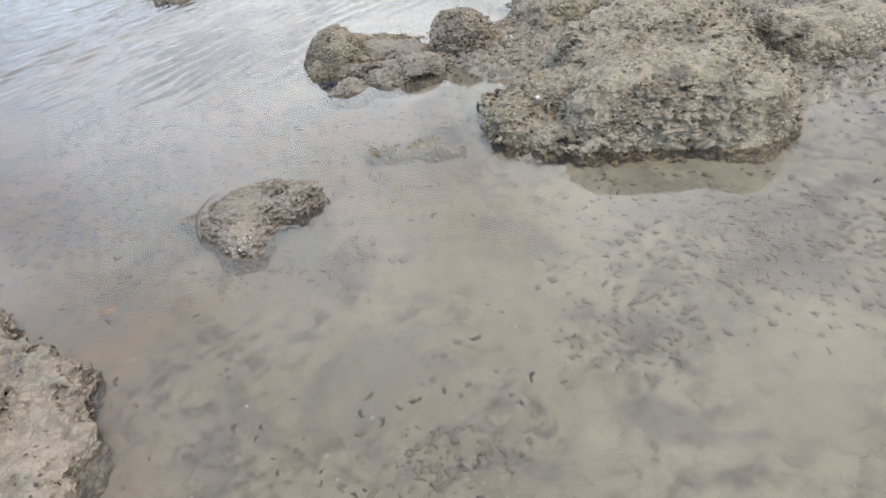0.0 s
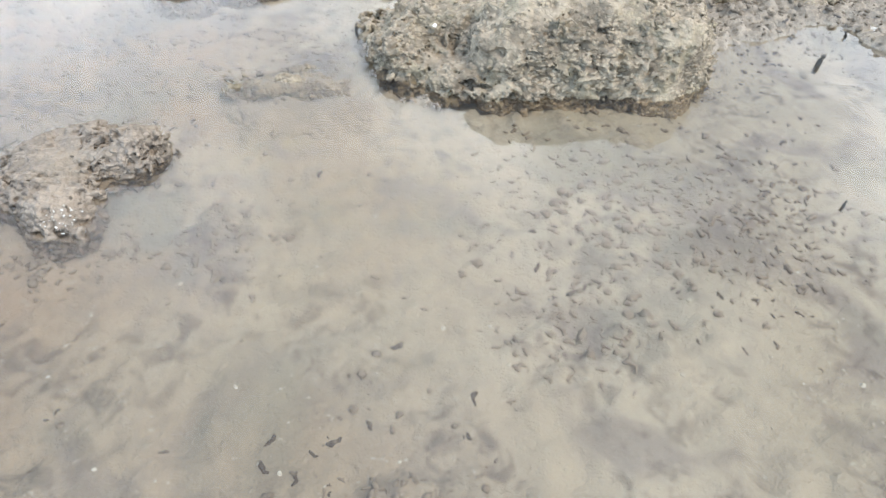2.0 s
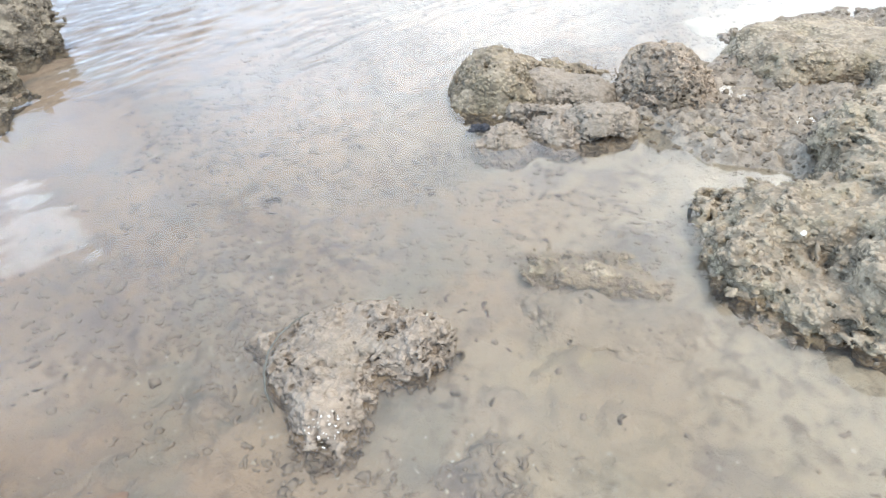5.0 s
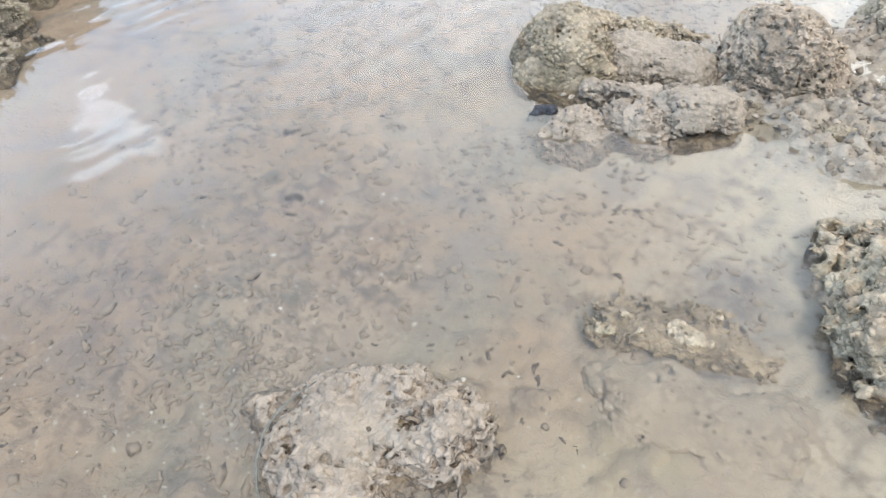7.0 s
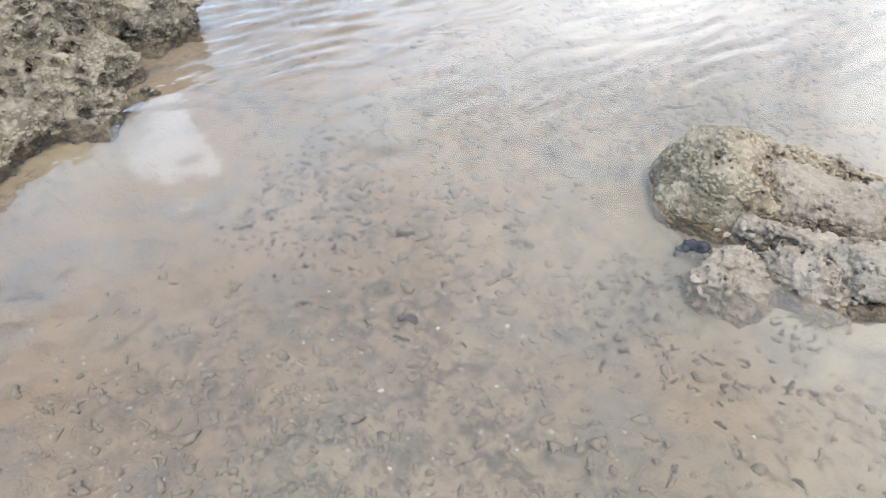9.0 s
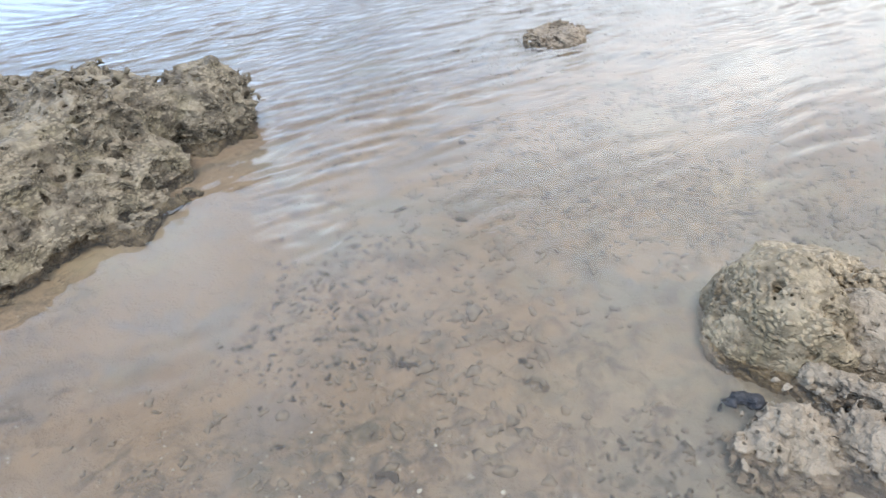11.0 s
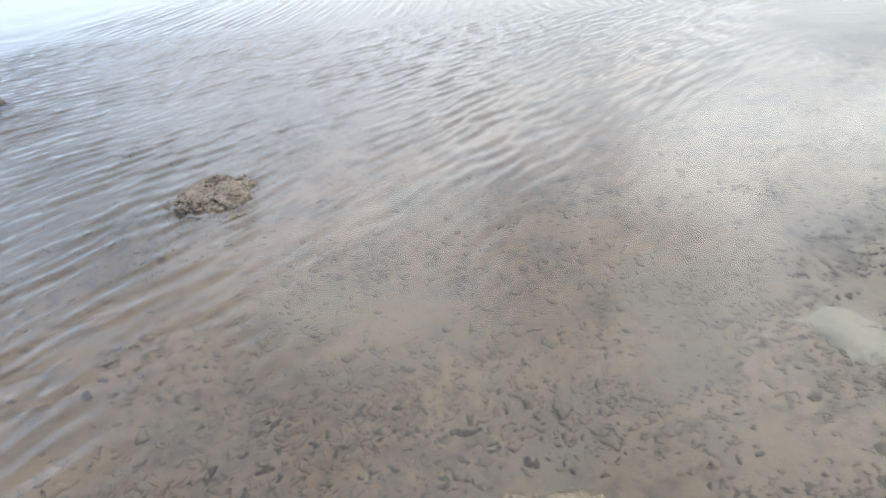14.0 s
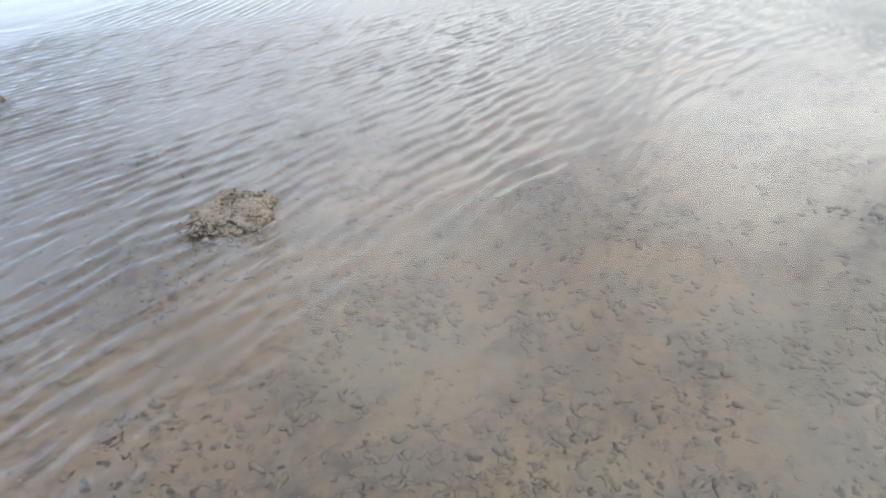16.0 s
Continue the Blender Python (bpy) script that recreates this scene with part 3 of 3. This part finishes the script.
rock("sandy_shoulder", ROCK_SAND, "smooth slope covered with pale sand",
     [((-0.10, 4.32, -0.05), (0.26, 0.15, 0.13), -14, 0.9), ((-0.22, 4.30, -0.04), (0.16, 0.17, 0.16), 0, 1)], 0.008, 0.05, 0.024, 0.013, 0.025, 0.035, 0.22, fine=0.5, sandy=0.5, parent=dome_rock)
ledge = rock("ledge_rock", ROCK_PALE, "low knobbly reef ledge with crumbling crust",
     [((-0.16, 3.87, -0.045), (0.16, 0.12, 0.085), 0, 1), ((-0.37, 3.79, -0.05), (0.14, 0.13, 0.085), -20, 1), ((-0.14, 4.02, -0.03), (0.26, 0.05, 0.085), -10, 0.8), ((-0.40, 3.89, -0.04), (0.09, 0.06, 0.075), 0, 1)],
     0.0062, 0.03, 0.024, 0.024, 0.024, 0.034, 0.5, knob=36.0, fine=0.6, sandy=0.5)
rock("brow", ROCK_SAND, "smooth rounded sandy brow overhanging a small pool",
     [((0.06, 3.93, -0.03), (0.155, 0.13, 0.135), 20, 0.9), ((0.0, 3.98, -0.03), (0.13, 0.08, 0.12), 0, 1)], 0.007, 0.03, 0.022, 0.010, 0.02, 0.03, 0.2, cuts=[((0.09, 3.79, -0.01), (0.12, 0.06, 0.035), 0, 1)], fine=0.0, parent=ledge)
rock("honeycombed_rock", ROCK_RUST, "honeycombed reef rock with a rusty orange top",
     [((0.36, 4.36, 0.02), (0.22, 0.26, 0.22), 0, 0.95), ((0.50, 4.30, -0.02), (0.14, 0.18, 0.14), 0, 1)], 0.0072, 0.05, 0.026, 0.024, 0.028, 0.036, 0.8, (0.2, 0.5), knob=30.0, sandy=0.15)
rock("flat_rock", ROCK, "flat crumbling rock barely breaking the water surface",
     [((-0.08, 2.97, -0.066), (0.15, 0.085, 0.062), -14, 1), ((0.09, 2.92, -0.067), (0.13, 0.07, 0.060), -20, 1), ((-0.18, 2.95, -0.068), (0.06, 0.05, 0.062), 0, 1)], 0.0055, 0.03, 0.024, 0.030, 0.045, 0.03, 0.45, knob=40.0)
rock("sunken_slab", ROCK_SLAB, "pale sunken rock slab just under the water",
     [((0.03, 2.69, -0.094), (0.25, 0.14, 0.055), -8, 1), ((-0.13, 2.72, -0.09), (0.09, 0.09, 0.045), 0, 1), ((0.19, 2.74, -0.092), (0.12, 0.09, 0.05), 0, 1)], 0.007, 0.09, 0.014, 0.009, 0.03, 0.05, 0.15, knob=26.0)
rock("reef_wall_rock", ROCK_GREY, "tall grey-brown eroded reef rock with a low sloping foot",
     [((-3.80, 3.65, 0.06), (0.52, 0.62, 0.315), 8, 0.6), ((-3.40, 3.68, 0.0), (0.31, 0.52, 0.16), 8, 0.7), ((-3.84, 4.20, 0.06), (0.48, 0.42, 0.36), 0, 0.7), ((-3.32, 4.22, 0.0), (0.18, 0.2, 0.16), 0, 0.8), ((-3.16, 4.05, -0.085), (0.17, 0.30, 0.055), 8, 0.9), ((-3.53, 4.80, 0.06), (0.25, 0.26, 0.29), 0, 0.8), ((-4.4, 3.6, 0.05), (0.6, 0.8, 0.36), 0, 0.8), ((-3.50, 3.12, 0.02), (0.33, 0.4, 0.24), 20, 0.6)],
     0.0145, 0.06, 0.05, 0.044, 0.05, 0.06, 0.75, (0.2, 0.48), knob=17.0, sandy=0.2, layers=2.1)
rock("shore_rock", ROCK_PALE, "rough sandy reef rock shelf at the pool's edge",
     [((-1.80, 1.47, -0.02), (0.53, 0.50, 0.12), -40, 0.8), ((-1.38, 1.28, -0.03), (0.34, 0.29, 0.11), -45, 0.8), ((-1.20, 1.0, -0.04), (0.2, 0.28, 0.10), 0, 0.9), ((-1.95, 0.9, 0.0), (0.7, 0.6, 0.13), 0, 0.8)],
     0.0112, 0.06, 0.04, 0.034, 0.035, 0.05, 0.7, knob=24.0, sandy=0.4)
rock("islet_rock", ROCK_PALE, "small sandy islet rock alone in rippled water",
     [((-2.22, 6.98, -0.045), (0.21, 0.26, 0.105), -20, 1), ((-2.09, 6.88, -0.045), (0.13, 0.15, 0.095), 0, 1)], 0.009, 0.04, 0.026, 0.028, 0.035, 0.04, 0.6, knob=28.0, sandy=0.4)
rock("far_reef_rock", ROCK_GREY, "broad dark reef rock far out in the rippled water",
     [((-5.95, 9.35, 0.0), (0.58, 0.5, 0.23), 20, 1), ((-5.55, 9.2, 0.0), (0.3, 0.35, 0.14), 0, 1), ((-6.5, 9.6, 0.05), (0.5, 0.5, 0.26), 0, 1)], 0.022, 0.08, 0.05, 0.03, 0.05, 0.09, 0.6, knob=14.0)
rock("black_stone", ROCK_BLACK, "small black stone wedged beside the domed rock",
     [((-0.535, 3.905, 0.0), (0.05, 0.030, 0.034), 10, 1), ((-0.495, 3.91, 0.0), (0.036, 0.030, 0.03), 30, 1), ((-0.57, 3.89, -0.01), (0.025, 0.022, 0.022), 0, 1)], 0.0038, 0.012, 0.022, 0.016, 0.02, 0.02, 0.4, category="stone")
rock("corner_stone", ROCK, "small pitted stone half sunk in wet sand",
     [((0.50, 3.86, 0.0), (0.075, 0.05, 0.055), -20, 1)], 0.006, 0.02, 0.012, 0.009, 0.015, 0.03, 0.5, category="stone")
rock("flat_top_rock", ROCK, "low tan rock on the reef flat behind the boulder",
     [((2.35, 3.55, 0.05), (0.35, 0.28, 0.16), 10, 0.9), ((2.75, 3.4, 0.04), (0.25, 0.25, 0.10), 0, 1)], 0.012, 0.05, 0.03, 0.02, 0.03, 0.05, 0.5, knob=22.0)
rock("back_rock", ROCK, "rounded pitted rock on the reef flat",
     [((1.25, 4.75, 0.03), (0.42, 0.32, 0.14), 10, 0.9), ((1.75, 4.5, 0.03), (0.4, 0.35, 0.15), 0, 0.9)], 0.013, 0.05, 0.03, 0.02, 0.03, 0.05, 0.5, knob=22.0)
rock("sand_patch", PALE_SAND, "pale greenish sand mound under shallow water",
     [((0.85, 5.52, -0.086), (0.19, 0.15, 0.055), -30, 1), ((0.95, 5.40, -0.09), (0.12, 0.10, 0.05), 0, 1)], 0.010, 0.03, 0.018, 0.008, 0.06, 0, 0, category="sand patch")

# ---------------------------------------------------------------- small things: chunks, coral twigs, shells
small = random.Random(5)


def chunk(seed):
    """A worn lump of reef rubble, about one unit across."""
    bm = bmesh.new()
    bmesh.ops.create_icosphere(bm, subdivisions=2, radius=0.5)
    r = random.Random(seed)
    sx, sy, sz = r.uniform(0.8, 1.3), r.uniform(0.55, 0.9), r.uniform(0.4, 0.65)
    for v in bm.verts:
        k = 1 + 0.55 * noise.noise(v.co * 3.1 + Vector((seed * 3.1, 0, 0))) + 0.5 * noise.noise(v.co * 8.0 + Vector((0, seed * 1.7, 0)))
        v.co = Vector((v.co.x * sx, v.co.y * sy, v.co.z * sz)) * k
    return bm


def tube(bm, line, radii, sides=6):
    rings = []
    for i, (p, r) in enumerate(zip(line, radii)):
        d = (line[min(i + 1, len(line) - 1)] - line[max(i - 1, 0)]).normalized()
        a = d.cross(Vector((0, 0, 1)) if abs(d.z) < 0.9 else Vector((1, 0, 0))).normalized()
        b = d.cross(a)
        rings.append([bm.verts.new(p + r * (math.cos(t) * a + math.sin(t) * b)) for t in (2 * math.pi * k / sides for k in range(sides))])
    for u, v in zip(rings, rings[1:]):
        for k in range(sides):
            bm.faces.new((u[k], u[(k + 1) % sides], v[(k + 1) % sides], v[k]))
    bm.faces.new(rings[0][::-1])
    bm.faces.new(rings[-1])
    bmesh.ops.recalc_face_normals(bm, faces=bm.faces)


def twig(seed):
    """A broken finger of dead coral, bent, with a stub or two, about one unit long."""
    bm, r = bmesh.new(), random.Random(seed)
    bend = r.uniform(-0.7, 0.7)
    line = [Vector((t - 0.5, bend * (t - 0.5) ** 2 * 2 + 0.1 * r.uniform(-1, 1), 0.05 * r.uniform(-1, 1))) for t in (0, 0.25, 0.5, 0.75, 1)]
    w = r.uniform(0.12, 0.24)
    tube(bm, line, [w * r.uniform(0.3, 0.9), w * r.uniform(0.7, 1.4), w * r.uniform(0.7, 1.2), w * r.uniform(0.6, 1.3), w * r.uniform(0.3, 0.8)])
    for k in range(r.choice((0, 0, 1, 1, 2))):
        s = r.uniform(-0.25, 0.25)
        side = r.choice((-1, 1))
        start = Vector((s, bend * s * s * 2, 0))
        tube(bm, [start, start + Vector((0.12, side * 0.12, 0.05)), start + Vector((0.22, side * 0.24, 0.03))], [w * 0.8, w * 0.7, w * 0.35], 5)
    return bm


def shell(seed):
    """A chip of bleached shell: a thin, cupped, ragged disc, one unit across."""
    bm, r = bmesh.new(), random.Random(seed)
    n = 9
    rim = [0.5 * r.uniform(0.65, 1.05) for _ in range(n)]
    long = r.uniform(0.6, 1.0)
    rows = []
    for z in (0.0, -0.08):
        c = bm.verts.new((0, 0, 0.2 + z))
        rows.append((c, [bm.verts.new((q * math.cos(2 * math.pi * k / n), long * q * math.sin(2 * math.pi * k / n), z)) for k, q in enumerate(rim)]))
    (c0, a), (c1, b) = rows
    for k in range(n):
        j = (k + 1) % n
        bm.faces.new((c0, a[k], a[j]))
        bm.faces.new((c1, b[j], b[k]))
        bm.faces.new((a[k], b[k], b[j], a[j]))
    return bm


def bake(name, bm, mat, smooth_faces=True):
    me = bpy.data.meshes.new(name)
    for f in bm.faces:
        f.smooth = smooth_faces
    bm.to_mesh(me)
    bm.free()
    me.materials.append(mat)
    return me


CHUNKS = [bake("rubble_stone", chunk(k), PEBBLE, k % 3 > 0) for k in range(12)]
TWIGS = [bake("coral_fragment", twig(k), CORAL, k % 2 > 0) for k in range(14)]
BITS = [bake("reef_bit", chunk(k), CORAL, k % 3 > 0) for k in range(12, 22)]
SHELLS = [bake("shell_chip", shell(k), SHELL, False) for k in range(7)]


def bed_at(x, y):
    return float(bed_height(np.array([x]), np.array([y]))[0])


def scatter(name, meshes, spots, label, category, group):
    """Things of one kind, laid each on the ground at (x, y, size, lift as a share of the size)."""
    zs = bed_height(np.array([s[0] for s in spots]), np.array([s[1] for s in spots]))
    for (x, y, size, lift), z in zip(spots, zs):
        ob = new(name, small.choice(meshes))
        ob.matrix_world = pose(x, y, z + lift * size, small.uniform(-14, 14), small.uniform(-14, 14), small.uniform(0, 360)) @ Matrix.Scale(size, 4)
        tagged(ob, label, category, group)


def heap(name, meshes, spots, label, category):
    """The same, past counting: joined into one mesh of kind stuff."""
    zs = bed_height(np.array([s[0] for s in spots]), np.array([s[1] for s in spots]))
    parts = []
    for me in meshes:
        co = np.zeros(len(me.vertices) * 3)
        me.vertices.foreach_get("co", co)
        me.calc_loop_triangles()
        tri = np.zeros(len(me.loop_triangles) * 3, np.int32)
        me.loop_triangles.foreach_get("vertices", tri)
        parts.append((co.reshape(-1, 3), tri.reshape(-1, 3)))
    verts, faces, base = [], [], 0
    for (x, y, size, lift), z in zip(spots, zs):
        co, tri = small.choice(parts)
        m = np.array(pose(x, y, z + lift * size, small.uniform(-14, 14), small.uniform(-14, 14), small.uniform(0, 360)) @ Matrix.Scale(size, 4))
        verts.append(co @ m[:3, :3].T + m[:3, 3])
        faces.append(tri + base)
        base += len(co)
    return tagged(new(name, mesh_from(name, np.concatenate(verts), np.concatenate(faces), meshes[0].materials[0])), label, category, kind="stuff")


def spread(n, x0, x1, y0, y1, lo, hi, lift, where=None):
    """n spots in a field, most of them small; where(x, y) gives the share kept."""
    out = []
    while len(out) < n:
        x, y = small.uniform(x0, x1), small.uniform(y0, y1)
        if where is None or small.random() < where(x, y):
            out.append((x, y, lo + (hi - lo) * small.random() ** 2.2, lift))
    return out


def clumps(x, y):
    """Twigs lie in drifts, thick in the middle of the outer pool."""
    v = noise.noise(Vector((x * 1.3, y * 1.3, 2.0))) + 0.5 * noise.noise(Vector((x * 3.7, y * 3.7, 5.0)))
    outer = 1.0 if 3.4 < y < 8.5 else 0.18
    return max(0.02, min(1.0, 2.7 * v)) * outer * (0.25 if x < -2.2 and y < 5 else 1.0)


FLAT_X, FLAT_Y = np.arange(0.0, 4.62, 0.02), np.arange(2.3, 6.02, 0.02)
FLAT = shore_distance(*(a.ravel() for a in np.meshgrid(FLAT_X, FLAT_Y, indexing="ij"))).reshape(len(FLAT_X), len(FLAT_Y))


def on_flat(x, y):
    d = FLAT[int(x / 0.02), int((y - 2.3) / 0.02)]
    return 1.0 if d > 0.0 else (0.35 if d > -0.15 else 0.0)


# marks that stand out on the bed
LANDMARKS = ((-1.49, 4.81), (-1.31, 5.02), (-0.88, 5.36), (-1.97, 4.59), (-0.97, 4.20), (-0.07, 5.86), (-0.47, 6.47), (-0.81, 6.28), (-1.12, 6.20), (-0.53, 6.62), (0.60, 7.20), (0.11, 6.93),
             (0.33, 5.55), (-1.08, 3.80), (-1.49, 3.67), (-1.18, 3.71), (-0.39, 3.34), (-1.69, 3.57), (-2.04, 3.65), (-1.29, 3.25), (-2.00, 4.45), (-0.84, 4.49), (-0.27, 2.15), (-0.32, 1.93), (0.36, 3.27), (0.15, 2.95))
scatter("coral_fragment", TWIGS, [(x + small.uniform(-0.04, 0.04), y + small.uniform(-0.04, 0.04), small.uniform(0.04, 0.075), 0.02) for x, y in LANDMARKS for _ in range(2)],
        "broken finger of dead coral lying on the sand bed", "coral fragment", "coral fragments on the pool bed")
scatter("coral_fragment", TWIGS, spread(230, -2.4, 1.2, 4.2, 7.2, 0.035, 0.085, -0.02, clumps), "broken finger of dead coral lying on the sand bed", "coral fragment", "coral fragments on the pool bed")
heap("coral_gravel", TWIGS, spread(8500, -4.0, 3.0, 0.6, 9.5, 0.010, 0.042, -0.03, clumps), "small broken coral bits strewn over the sand bed", "coral gravel")
heap("bed_gravel", BITS, spread(4500, -4.0, 3.0, 0.6, 9.0, 0.006, 0.03, 0.03, clumps), "small dark stones strewn over the sand bed", "gravel")
# drifts of dark debris: middle, spread along x and y, pieces
DRIFTS = ((0.86, 5.5, 0.14, 0.12, 45), (0.75, 5.2, 0.2, 0.12, 120), (1.2, 2.0, 0.3, 0.25, 200), (-1.7, 2.7, 0.3, 0.25, 200), (-0.9, 3.05, 0.25, 0.2, 150), (-1.02, 2.52, 0.10, 0.16, 150), (-0.72, 2.10, 0.16, 0.06, 110), (-1.35, 2.45, 0.2, 0.2, 150), (-2.35, 6.7, 0.3, 0.25, 260), (-1.30, 2.85, 0.28, 0.20, 330), (-1.12, 2.62, 0.10, 0.10, 160), (-1.55, 3.2, 0.3, 0.2, 160), (0.95, 1.95, 0.30, 0.22, 260), (1.35, 1.75, 0.25, 0.15, 150), (0.55, 1.50, 0.12, 0.10, 90), (-0.02, 1.12, 0.10, 0.06, 90), (-0.28, 2.08, 0.10, 0.12, 90),
          (0.20, 3.30, 0.25, 0.15, 160), (-0.75, 3.35, 0.35, 0.25, 220), (-1.35, 3.85, 0.25, 0.25, 200), (-1.65, 4.65, 0.22, 0.22, 240), (-1.15, 5.05, 0.28, 0.22, 280), (-0.70, 5.35, 0.25, 0.20, 240),
          (-0.35, 6.05, 0.30, 0.25, 220), (-1.20, 6.15, 0.30, 0.20, 200), (0.35, 5.75, 0.20, 0.18, 160), (0.15, 6.6, 0.35, 0.25, 180), (-1.6, 5.6, 0.20, 0.15, 140), (-0.15, 5.15, 0.20, 0.12, 130))
drift_spots = [(small.gauss(cx, sx), small.gauss(cy, sy), (small.uniform(0.01, 0.022) + 0.028 * small.random() ** 3) * (1.5 if cy > 3.6 else 1.0), 0.04) for cx, cy, sx, sy, n in DRIFTS for _ in range(n)]
heap("bed_debris", TWIGS + BITS[:4], drift_spots, "drifts of dark coral and shell debris on the sand bed", "debris")
scatter("rubble_stone", CHUNKS, spread(280, 0.3, 2.9, 2.7, 5.3, 0.02, 0.055, -0.05, on_flat), "worn lump of reef rubble lying on wet sand", "stone", "rubble on the reef flat")
heap("reef_rubble", CHUNKS, spread(9000, 0.2, 4.5, 2.5, 5.8, 0.010, 0.036, -0.03, on_flat), "loose reef rubble covering the reef flat", "rubble")
scatter("shell_chip", SHELLS, spread(290, -1.8, 1.6, 0.8, 3.6, 0.008, 0.022, 0.1), "white bleached shell chip on the sand bed", "shell", "shell chips on the pool bed")
heap("shell_grit", SHELLS, spread(2600, -3.2, 2.0, 0.7, 6.5, 0.005, 0.012, 0.1), "fine white shell grit sprinkled over the sand bed", "shell grit")


def at_spot(name, me, x, y, z, size, label, category, group="", turn=(0, 0, 0)):
    ob = new(name, me)
    ob.matrix_world = pose(x, y, z, *turn) @ Matrix.Scale(size, 4)
    return tagged(ob, label, category, group)


# pale stones lodged in the crack beside the domed rock
for x, y, z, size in ((-0.36, 4.02, 0.03, 0.034), (-0.41, 3.98, 0.02, 0.03), (-0.33, 3.99, 0.03, 0.025), (-0.44, 4.00, 0.015, 0.028), (-0.29, 4.03, 0.03, 0.028), (0.17, 3.98, 0.03, 0.036), (0.21, 4.02, 0.025, 0.032), (0.25, 3.95, 0.02, 0.03)):
    at_spot("crack_stone", small.choice(CHUNKS), x, y, z, size, "pale loose stone lodged in a crack of the rock", "stone", "stones lodged between the rocks", (10, 20, small.uniform(0, 360)))
at_spot("white_shell", SHELLS[2], 0.587, 2.945, 0.155, 0.026, "single white shell lying on the large boulder", "shell", "", (30, 0, 40))
at_spot("ring_shell", SHELLS[4], -0.78, 4.48, -0.012, 0.028, "white shell beside the foot of the domed rock", "shell")
at_spot("ring_shell", SHELLS[1], -0.195, 2.73, -0.03, 0.03, "white shell on the sand beside the flat rock", "shell")
# barnacles at the low rock's foot
for k in range(26):
    a, r = small.uniform(0, 6.28), 0.05 * small.random() ** 0.6
    ob = new("barnacle", SHELLS[k % 7])
    ob.parent, ob.matrix_parent_inverse = low, Matrix.Translation(low.location).inverted()
    ob.matrix_basis = pose(-0.725 + 1.2 * r * math.cos(a), 2.165 + r * math.sin(a), 0.035 + 0.3 * r * math.sin(a), small.uniform(20, 50), small.uniform(-20, 20), small.uniform(0, 360)) @ Matrix.Scale(small.uniform(0.005, 0.010), 4)


def stub(name, x, y, lean, size, label):
    """A dark broken stub of wood standing out of the water."""
    bm = bmesh.new()
    tube(bm, [Vector((0, 0, -0.07)), Vector((0.006, 0, 0.0)), Vector((0.018, 0.004, 0.03)), Vector((0.03, 0.002, 0.055)), Vector((0.042, 0, 0.07))], [0.016, 0.02, 0.018, 0.02, 0.007], 7)
    ob = new(name, bake(name, bm, DRIFT))
    ob.matrix_world = pose(x, y, 0, 0, 0, lean) @ Matrix.Scale(size, 4)
    return tagged(ob, label, "driftwood")


stub("driftwood_stub", 2.30, 2.62, 10, 0.62, "dark broken stub of driftwood standing in shallow water")
stub("driftwood_stub", 2.66, 2.84, 140, 0.35, "dark broken stub of driftwood standing in shallow water")
stub("driftwood_stub", 1.66, 1.74, 30, 0.28, "small dark stub of driftwood barely breaking the water")
stub("driftwood_stub", 0.33, 3.27, 70, 0.4, "small dark stub of driftwood barely breaking the water")
for x, y in ((-2.75, 7.55), (-3.15, 7.75), (0.85, 11.2), (-4.6, 8.9)):
    stub("driftwood_stub", x, y, small.uniform(0, 360), 0.22, "small dark stub of driftwood barely breaking the water")

bm = bmesh.new()
tube(bm, [Vector(v) for v in ((-0.875, 2.53, 0.075), (-0.90, 2.485, 0.085), (-0.935, 2.44, 0.07), (-0.955, 2.39, 0.05), (-0.95, 2.33, 0.03), (-0.93, 2.28, 0.01), (-0.90, 2.24, -0.02))], [0.0015, 0.0025, 0.003, 0.0032, 0.0034, 0.003, 0.002])
tagged(new("root_strand", bake("root_strand", bm, STRAND_MAT)), "dark root strand draped over the low rock", "root")

bm = bmesh.new()
bmesh.ops.create_cube(bm, size=1.0)
bmesh.ops.bevel(bm, geom=bm.edges[:], offset=0.12, segments=2, affect="EDGES")
for v in bm.verts:
    v.co = Vector((v.co.x * (1 + 0.35 * v.co.y), v.co.y * 0.7, v.co.z * 0.28)) + 0.06 * noise.noise_vector(v.co * 2.5)
at_spot("terracotta_shard", bake("terracotta_shard", bm, TILE_MAT), -1.21, 1.96, bed_at(-1.21, 1.96) + 0.006, 0.055, "worn orange terracotta shard on the sand bed", "shard", "", (4, 3, 25))
